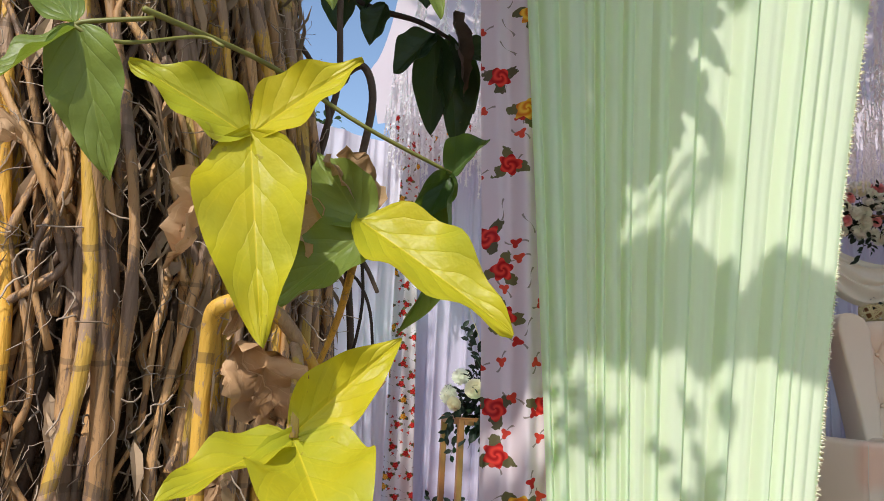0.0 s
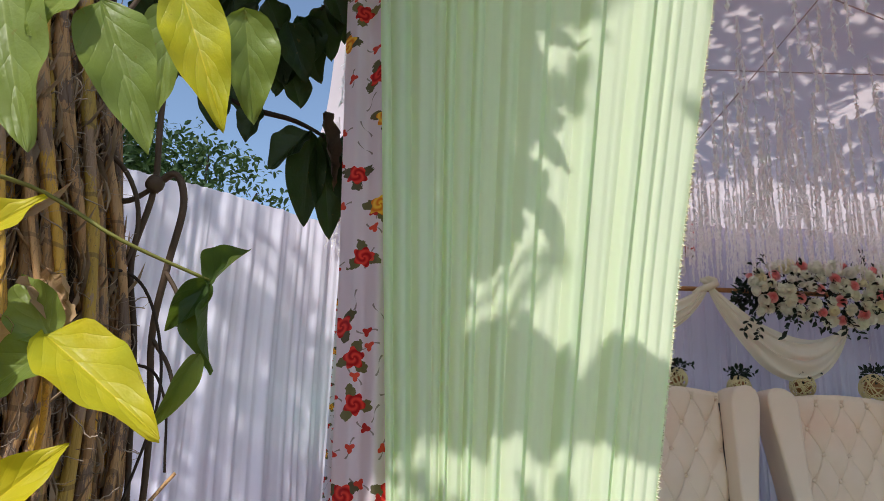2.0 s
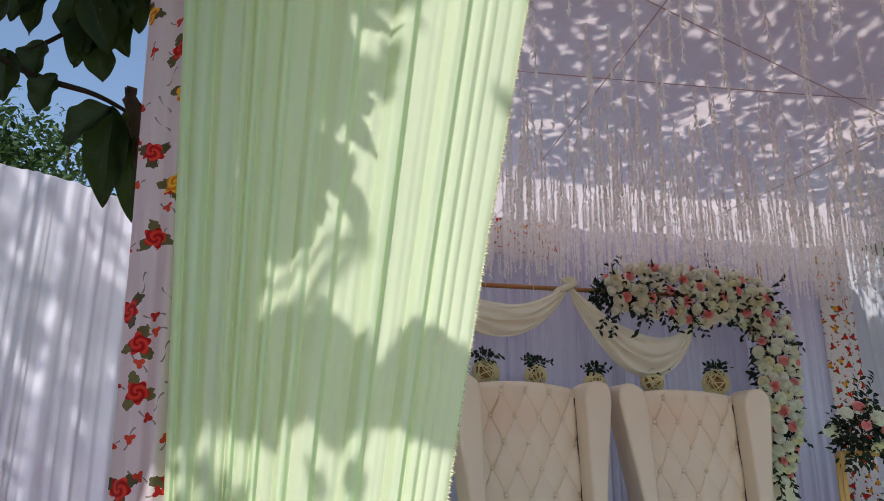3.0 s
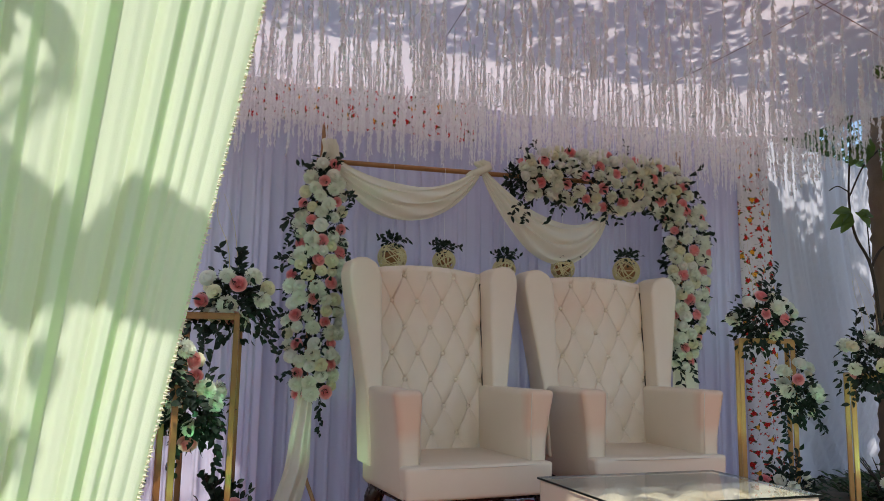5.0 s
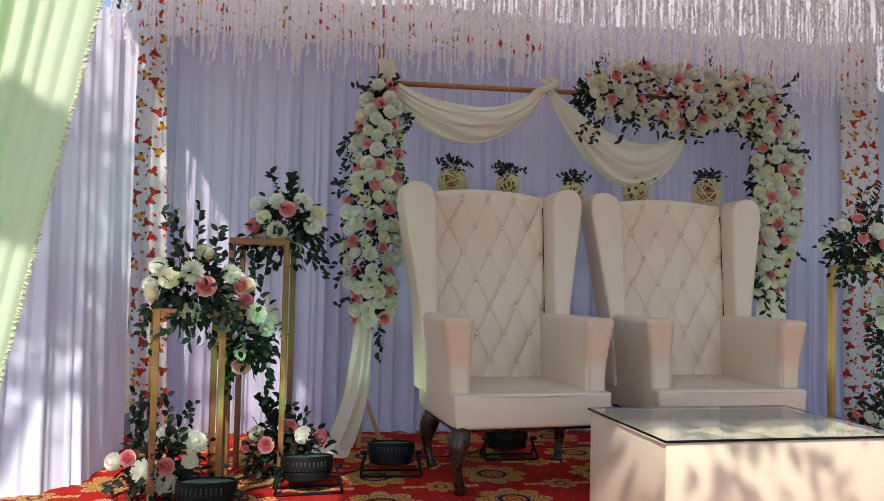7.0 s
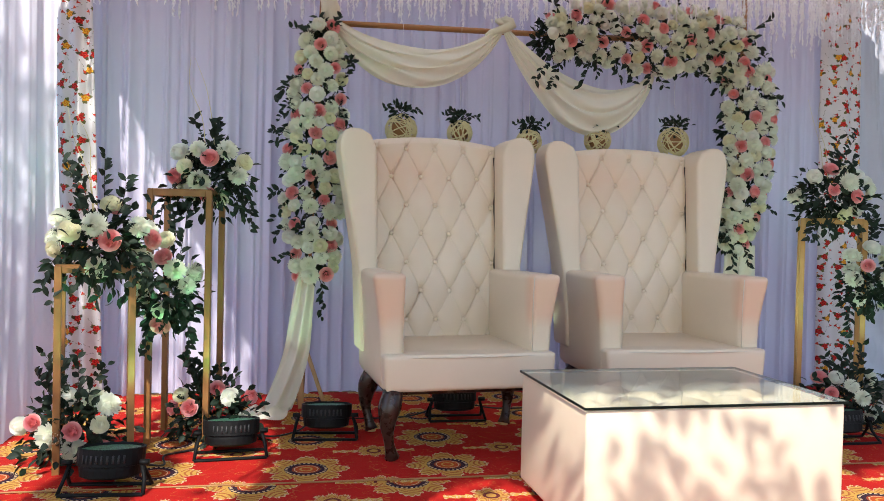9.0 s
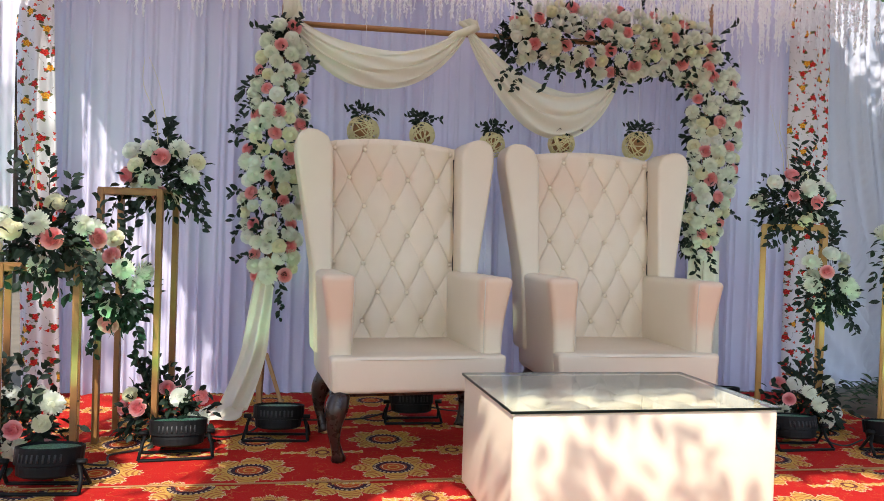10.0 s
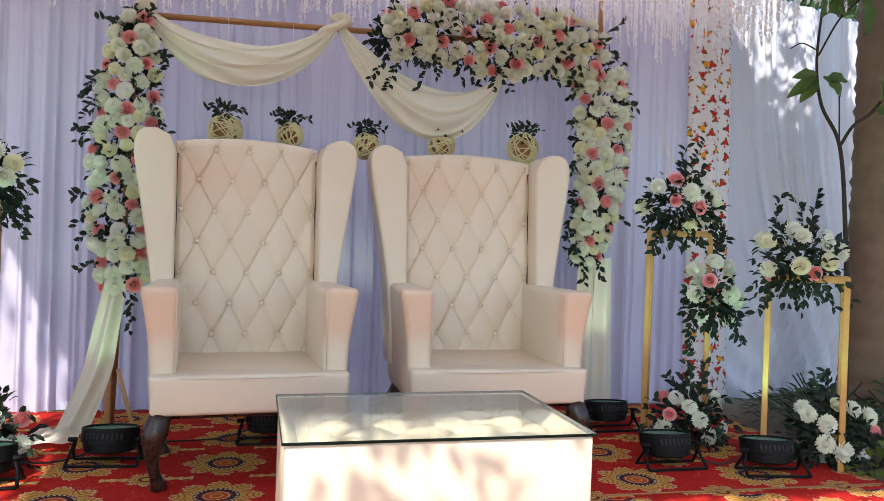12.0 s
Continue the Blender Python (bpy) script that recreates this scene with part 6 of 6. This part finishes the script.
shade = crown("shade_tree", "broad-leaved tree whose boughs hang over the path", [(-3.3, -1.0, -0.03), (-3.2, -1.0, 1.4), (-2.9, -0.9, 2.6), (-2.5, -0.8, 3.4)], 0.16,
      [((-2.6, -0.8, 3.2), (0.9, 0.0, 2.75), 0.035), ((0.1, -0.2, 2.86), (0.38, 0.40, 2.3), 0.010), ((0.6, -0.1, 2.8), (0.66, 0.42, 2.15), 0.010), ((-2.5, -0.8, 3.4), (-0.5, -0.6, 4.0), 0.05), ((-2.5, -0.8, 3.4), (-2.4, -0.5, 5.6), 0.06), ((-2.5, -0.8, 3.4), (0.8, -0.4, 4.2), 0.05),
       ((-2.0, -0.8, 4.6), (-3.0, 0.4, 6.2), 0.04), ((-2.0, -0.8, 4.6), (-2.0, 0.6, 6.6), 0.04), ((-2.4, -0.5, 5.6), (-3.4, -0.2, 6.9), 0.04), ((-2.4, -0.5, 5.2), (-1.6, 0.6, 5.0), 0.03), ((-2.4, -0.5, 5.2), (-2.6, 1.2, 5.6), 0.03), ((-3.0, 0.4, 6.2), (-2.2, 1.3, 7.0), 0.05), ((-3.4, -0.2, 6.0), (-1.6, 0.2, 7.2), 0.06), ((-3.2, 0.0, 5.4), (-1.9, 0.9, 6.6), 0.05), ((-3.6, -0.6, 5.0), (-2.4, 0.2, 6.9), 0.05)],
      near_clumps + [(up_sun(-0.4, 4.5, 0.5, 5.3), 0.4, 40), (up_sun(-0.15, 4.65, 0.3, 5.2), 0.4, 60), (up_sun(0.15, 4.85, 0.8, 5.3), 0.35, 50), (up_sun(-0.6, 4.3, 0.3, 5.0), 0.4, 50), (up_sun(0.2, 4.9, 0.2, 5.2), 0.3, 40), (up_sun(0.05, 4.8, 0.5, 5.4), 0.35, 40), (up_sun(0.2, 4.9, 1.2, 5.4), 0.3, 34), (up_sun(-0.2, 4.6, 1.0, 5.2), 0.3, 30), (up_sun(0.22, 0.74, 1.42, 1.0), 0.09, 26), (up_sun(0.8, 5.36, 0.25, 5.6), 0.2, 26), (up_sun(0.92, 5.36, 0.7, 5.6), 0.18, 22), (up_sun(0.86, 3.9, 0.95, 3.8), 0.3, 110), (up_sun(1.2, 4.3, 1.1, 4.2), 0.3, 70), (up_sun(0.8, 4.0, 0.3, 3.8), 0.3, 60), (up_sun(-0.2, 4.6, 1.4, 5.4), 0.4, 34), (up_sun(2.75, 2.82, 0.25, 3.3), 0.22, 16), (up_sun(3.05, 2.82, 0.35, 3.4), 0.2, 12), (up_sun(3.30, 2.82, 0.30, 3.3), 0.22, 16), (up_sun(2.6, 3.0, 0.2, 3.5), 0.25, 18), (up_sun(3.0, 3.05, 0.46, 3.4), 0.3, 40), (up_sun(2.2, 3.3, 0.0, 3.6), 0.4, 40), (up_sun(1.6, 3.2, 0.0, 3.6), 0.4, 40), (up_sun(3.9, 3.0, 0.0, 3.6), 0.5, 14), (up_sun(2.85, 2.84, 0.15, 3.3), 0.25, 20), (up_sun(3.25, 2.84, 0.2, 3.3), 0.25, 20),
       (up_sun(0.9, 3.0, 0.0, 3.6), 0.5, 60), (up_sun(4.6, 3.2, 0.0, 3.8), 0.5, 12),
       (up_sun(-0.4, 4.5, 0.6, 5.2), 0.5, 50), (up_sun(-0.9, 4.1, 1.2, 5.0), 0.5, 36), (up_sun(0.0, 4.8, 1.0, 5.4), 0.4, 28), (up_sun(-0.3, 4.6, 1.9, 5.4), 0.4, 30), (up_sun(-1.5, 3.7, 1.0, 4.6), 0.6, 50), (up_sun(-0.7, 4.3, 0.1, 5.0), 0.5, 36), (up_sun(-1.2, 3.9, 2.0, 5.2), 0.4, 30), (up_sun(0.1, 4.9, 0.2, 5.4), 0.4, 28)],
      0.11, 77, M_CROWN)


def drape_bough():
    """The low bough over the path, out of view: broad leaves in two hanging masses and a level spray, set to shape the
    drape's shadow.
    """
    rng = random.Random(23)

    def covered(x, z):
        edge = 0.80 + 0.36 * (z - 1.25) if z < 1.5 else 0.89
        edge += 0.022 * math.sin(z * 47) + 0.015 * math.sin(z * 91 + 1)
        tall = x < edge and z > 1.0
        low = 1.012 + 0.020 * math.sin(x * 52 + 1) + 0.012 * math.sin(x * 21)
        high = 1.212 + 0.034 * math.sin(x * 36 + 2.2) + 0.012 * math.sin(x * 83)
        return tall or low < z < high
    verts, faces = [], []
    done, tries = 0, 0
    while done < 900 and tries < 60000:
        tries += 1
        x, z = rng.uniform(0.50, 1.22), rng.uniform(0.95, 2.0)
        a = rng.gauss(-1.4, 0.7)
        ln, w = rng.uniform(0.06, 0.105), rng.uniform(0.030, 0.052)
        tx, tz = x + math.cos(a) * ln, z + math.sin(a) * ln
        if not (covered(x, z) and covered(tx, tz) and covered((x + tx) / 2 + 0.015, (z + tz) / 2) and covered((x + tx) / 2 - 0.015, (z + tz) / 2)):
            continue
        if rng.random() < 0.10 and z > 1.25:
            continue
        k = rng.uniform(0.95, 1.15)
        p, q = Vector(up_sun(x, 1.335, z, k)), Vector(up_sun(tx, 1.335, tz, k))
        leaf_arrays(verts, faces, p, q - p, Vector((-0.38, -0.88, 1)), ln, w)
        done += 1
    for cx, cz, count in ((0.73, 0.91, 16), (0.885, 0.90, 16), (0.69, 0.95, 7)):
        for _ in range(count):
            p = Vector(up_sun(cx + rng.gauss(0, 0.028), 1.335, cz + rng.gauss(0, 0.028), rng.uniform(1.0, 1.1)))
            leaf_arrays(verts, faces, p, Vector((rng.gauss(0, 0.7), 0.3, rng.gauss(-0.3, 0.7))), Vector((-0.38, -0.88, 1)), rng.uniform(0.03, 0.055), rng.uniform(0.014, 0.024))
    # unseen leaves added to hold sky light off the upper drape
    for _ in range(320):
        p = Vector((rng.uniform(0.22, 0.66), rng.uniform(0.72, 1.15), rng.uniform(2.0, 2.5)))
        leaf_arrays(verts, faces, p, Vector((rng.gauss(0, 1), rng.gauss(0, 1), rng.gauss(-0.5, 0.5))), Vector((rng.gauss(0, .5), rng.gauss(0, .5), 1)), rng.uniform(0.08, 0.13), rng.uniform(0.05, 0.075))
    ob = new("crown", from_arrays("crown", verts, faces, M_GREENLEAF))
    ob.parent = shade
    tagged(ob, kind="stuff")


drape_bough()


def canopy_shade():
    """The same tree's high crown over the canopy, with small gaps that let spots of sun through."""
    rng = random.Random(52)
    verts, faces = [], []
    for _ in range(11500):
        x, y, k = rng.uniform(0.5, 5.6), 1.15 + 3.2 * rng.random() ** 1.1, rng.uniform(1.2, 2.8)
        if noise.noise(Vector((x * 2.3, y * 2.3, 7))) > 0.30 + 0.2 * rng.random():
            continue
        p = Vector(up_sun(x, y, 2.8, k))
        leaf_arrays(verts, faces, p, Vector((rng.gauss(0, 1), rng.gauss(0, 1), rng.gauss(-0.3, 0.4))), Vector((rng.gauss(0, .4), rng.gauss(0, .4), 1)), rng.uniform(0.08, 0.14), rng.uniform(0.045, 0.075))
    ob = new("crown", from_arrays("crown", verts, faces, M_CROWN))
    ob.parent = shade
    tagged(ob, kind="stuff")
    for a, b in (((-0.5, -0.6, 4.0), (1.5, 0.2, 4.9)), ((1.5, 0.2, 4.9), (4.2, 0.9, 5.0)), ((0.6, -0.2, 4.5), (1.0, 2.2, 4.8)), ((2.4, 0.5, 4.9), (3.0, 2.2, 5.1))):
        mid = Vector(a).lerp(Vector(b), 0.5) + Vector((0, 0, 0.15))
        part("limb", tube(smooth_path([a, mid, b], 5), [0.03 - 0.002 * i for i in range(11)], 7), M_BARK, shade)


canopy_shade()
# tree added out of view to keep sun off the lower satin curtain
crown("side_tree", "unseen leafy tree added to shade the satin curtain", [(7.6, 3.4, -0.03), (7.5, 3.4, 2.0), (7.2, 3.5, 4.2)], 0.16, [((7.3, 3.45, 3.6), (5.8, 3.4, 4.2), 0.04), ((7.2, 3.5, 4.2), (6.2, 3.9, 4.9), 0.04)],
      [(up_sun(6.3, 5.75, 1.1, 3.0), 0.55, 840), (up_sun(5.9, 5.6, 0.6, 3.0), 0.5, 640), (up_sun(6.8, 5.95, 1.0, 3.0), 0.6, 760), (up_sun(7.3, 6.1, 1.2, 3.0), 0.6, 600), (up_sun(6.6, 5.9, 0.2, 3.0), 0.6, 600), (up_sun(6.2, 5.75, 1.75, 3.1), 0.35, 160), (up_sun(5.8, 5.6, 1.3, 3.0), 0.4, 260), (up_sun(6.5, 5.85, 1.5, 3.0), 0.4, 260)], 0.12, 78, M_CROWN)


# ---- far trees beyond the screens ----
def far_tree(at, h, spread, seed, label, dense=170):
    rng = random.Random(seed)
    x, y = at
    clumps = []
    for k in range(46):
        a, r = rng.uniform(0, 6.28), spread * math.sqrt(rng.random())
        z = h * (0.62 + 0.36 * rng.random() * (1 - 0.55 * r / spread))
        clumps.append(((x + r * math.cos(a), y + r * math.sin(a), z), spread * 0.26, dense))
    limbs = [((x, y, h * 0.45), c[0], 0.05) for c in clumps[::6]]
    crown("far_tree", label, [(x, y, -0.03), (x + 0.1, y, h * 0.3), (x, y, h * 0.6)], 0.22, limbs, clumps, 0.15, seed, M_FARCROWN, 0.5, "far trees")


far_tree((-5.3, 12.5), 7.4, 2.2, 5, "dense dark green tree behind the white screen", 230)
far_tree((-2.7, 12.8), 7.0, 1.5, 6, "feathery green tree against blue sky", 40)
far_tree((9.5, 10.5), 5.5, 2.2, 8, "leafy tree behind the satin curtain")


# ---- palm trunk, sapling and ground plants at the far side ----
def build_palm():
    p = base_empty("palm_tree", (6.27, 4.95, 0), "tall palm with a ringed brown trunk", "tree")
    bm = bmesh.new()
    pts, rad = [], []
    for k in range(120):
        z = -0.03 + 4.6 * k / 119
        pts.append((0.03 * math.sin(z), 0, z))
        rad.append(0.185 - 0.012 * z + (0.012 if k % 4 == 0 else 0.0) + 0.004 * math.sin(k * 2.7))
    add_tube(bm, pts, rad, 22)
    part("trunk", bm, M_PALMBARK, p, "ringed brown palm trunk")
    rng = random.Random(14)
    for k in range(14):
        a = k * 0.45 + rng.uniform(-0.1, 0.1)
        verts, faces = [], []
        for i in range(26):
            t = i / 25
            c = Vector((math.cos(a) * 1.7 * t, math.sin(a) * 1.7 * t, 4.55 + 0.6 * math.sin(t * 2.4) - 0.5 * t * t))
            for s in (-1, 1):
                leaf_arrays(verts, faces, c, Vector((math.cos(a) * 0.5 - s * math.sin(a), math.sin(a) * 0.5 + s * math.cos(a), -0.35)), Vector((0, 0, 1)), 0.42 * (1 - 0.5 * t), 0.04)
        f = new("frond", from_arrays("frond", verts, faces, M_CROWN))
        f.parent = p

    s = base_empty("sapling", (0, 0, 0), "thin forked sapling with a few broad green leaves", "tree")
    part("stem", tube(smooth_path([(5.93, 4.75, -0.03), (5.90, 4.73, 0.6), (5.865, 4.73, 1.2), (5.805, 4.73, 1.69), (5.66, 4.72, 1.93), (5.61, 4.71, 2.2), (5.64, 4.7, 2.6), (5.68, 4.7, 3.0)], 6), [0.017 - 0.0003 * i for i in range(43)], 8), M_BARK, s)
    part("branch", tube(smooth_path([(5.805, 4.73, 1.69), (5.90, 4.74, 1.82), (6.0, 4.72, 1.90), (6.06, 4.7, 1.98)], 5), 0.010, 7), M_BARK, s)
    part("branch", tube(smooth_path([(5.62, 4.71, 2.22), (5.75, 4.70, 2.45), (5.9, 4.68, 2.6)], 5), 0.006, 6), M_BARK, s)
    part("branch", tube(smooth_path([(5.80, 4.73, 1.72), (5.78, 4.72, 2.0), (5.76, 4.72, 2.10)], 5), 0.005, 6), M_BARK, s)
    part("branch", tube(smooth_path([(5.61, 4.71, 2.25), (5.5, 4.7, 2.28), (5.42, 4.7, 2.24)], 5), 0.004, 6), M_BARK, s)
    for k, (b, t, w) in enumerate((((5.60, 4.69, 2.08), (5.40, 4.66, 1.96), 0.09), ((5.60, 4.69, 2.08), (5.47, 4.64, 1.93), 0.09), ((5.64, 4.69, 2.09), (5.75, 4.64, 1.98), 0.10), ((5.66, 4.69, 2.08), (5.80, 4.66, 2.08), 0.09), ((5.60, 4.69, 2.10), (5.44, 4.68, 2.08), 0.08),
                                     ((5.88, 4.68, 2.60), (5.92, 4.64, 2.36), 0.12), ((5.72, 4.7, 2.6), (5.6, 4.65, 2.45), 0.12), ((5.75, 4.7, 2.5), (5.80, 4.64, 2.68), 0.12), ((5.70, 4.7, 2.62), (5.76, 4.65, 2.46), 0.12), ((5.9, 4.68, 2.62), (6.05, 4.64, 2.58), 0.12),
                                     ((5.66, 4.7, 2.9), (5.5, 4.66, 2.75), 0.12), ((5.68, 4.7, 2.95), (5.85, 4.64, 2.85), 0.12), ((6.02, 4.7, 1.93), (6.12, 4.62, 1.84), 0.10), ((6.05, 4.7, 1.97), (6.0, 4.62, 2.1), 0.09), ((5.68, 4.7, 3.0), (5.65, 4.6, 3.15), 0.12))):
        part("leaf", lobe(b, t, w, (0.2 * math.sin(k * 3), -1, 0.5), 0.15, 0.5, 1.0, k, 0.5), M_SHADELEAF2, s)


build_palm()


def ground_plants():
    rng = random.Random(31)
    # two clumps at the satin hem are added for the shaded gap under it
    for at, n, r, h, mat, lab in (((5.55, 4.45, 0), 90, 0.22, 0.42, M_CROWN2, "leafy green shrub beside the stand"), ((5.45, 3.95, 0), 110, 0.26, 0.10, M_LIMEGROUND, "low yellow-green groundcover at the carpet's edge"), ((5.75, 4.85, 0), 170, 0.36, 0.20, M_CROWN2, "dark leaves added for the shaded gap at the satin hem"), ((6.15, 5.0, 0), 170, 0.36, 0.20, M_CROWN2, "dark leaves added for the shaded gap at the satin hem"), ((5.95, 4.3, 0), 120, 0.34, 0.30, M_CROWN2, "dark leafy plants under the palm"), ((5.75, 3.8, 0), 110, 0.30, 0.12, M_LIMEGROUND, "low green groundcover on the earth"), ((6.3, 4.4, 0), 120, 0.36, 0.5, M_CROWN2, "dark leafy plants under the palm")):
        p = base_empty("ground_plant", at, lab, "plant", "ground plants")
        verts, faces = [], []
        for k in range(n):
            a, rr = rng.uniform(0, 6.28), r * math.sqrt(rng.random())
            z = rng.uniform(0, h) * (1 - 0.5 * rr / r)
            leaf_arrays(verts, faces, Vector((rr * math.cos(a), rr * math.sin(a), z)), Vector((math.cos(a), math.sin(a), rng.uniform(-0.2, 0.8))), Vector((0, 0, 1)), rng.uniform(0.06, 0.12), rng.uniform(0.03, 0.05))
        o = new("foliage", from_arrays("foliage", verts, faces, mat))
        o.parent = p
        tagged(o, kind="stuff")
        bm = bmesh.new()
        for k in range(8):
            a = rng.uniform(0, 6.28)
            add_tube(bm, ((0, 0, -0.02), (r * 0.4 * math.cos(a), r * 0.4 * math.sin(a), h * 0.5), (r * 0.8 * math.cos(a), r * 0.8 * math.sin(a), h * 0.8)), 0.004, 4)
        part("stems", bm, M_BARK, p)


M_CROWN2 = leaf_material("shrub_leaf", (0.015, 0.035, 0.012), (0.05, 0.09, 0.03), 0.2, (0.1, 0.16, 0.03), "island", 0.45, False)
M_LIMEGROUND = leaf_material("groundcover_leaf", (0.06, 0.10, 0.02), (0.22, 0.26, 0.04), 0.3, (0.3, 0.36, 0.05), "island", 0.5, False)
ground_plants()
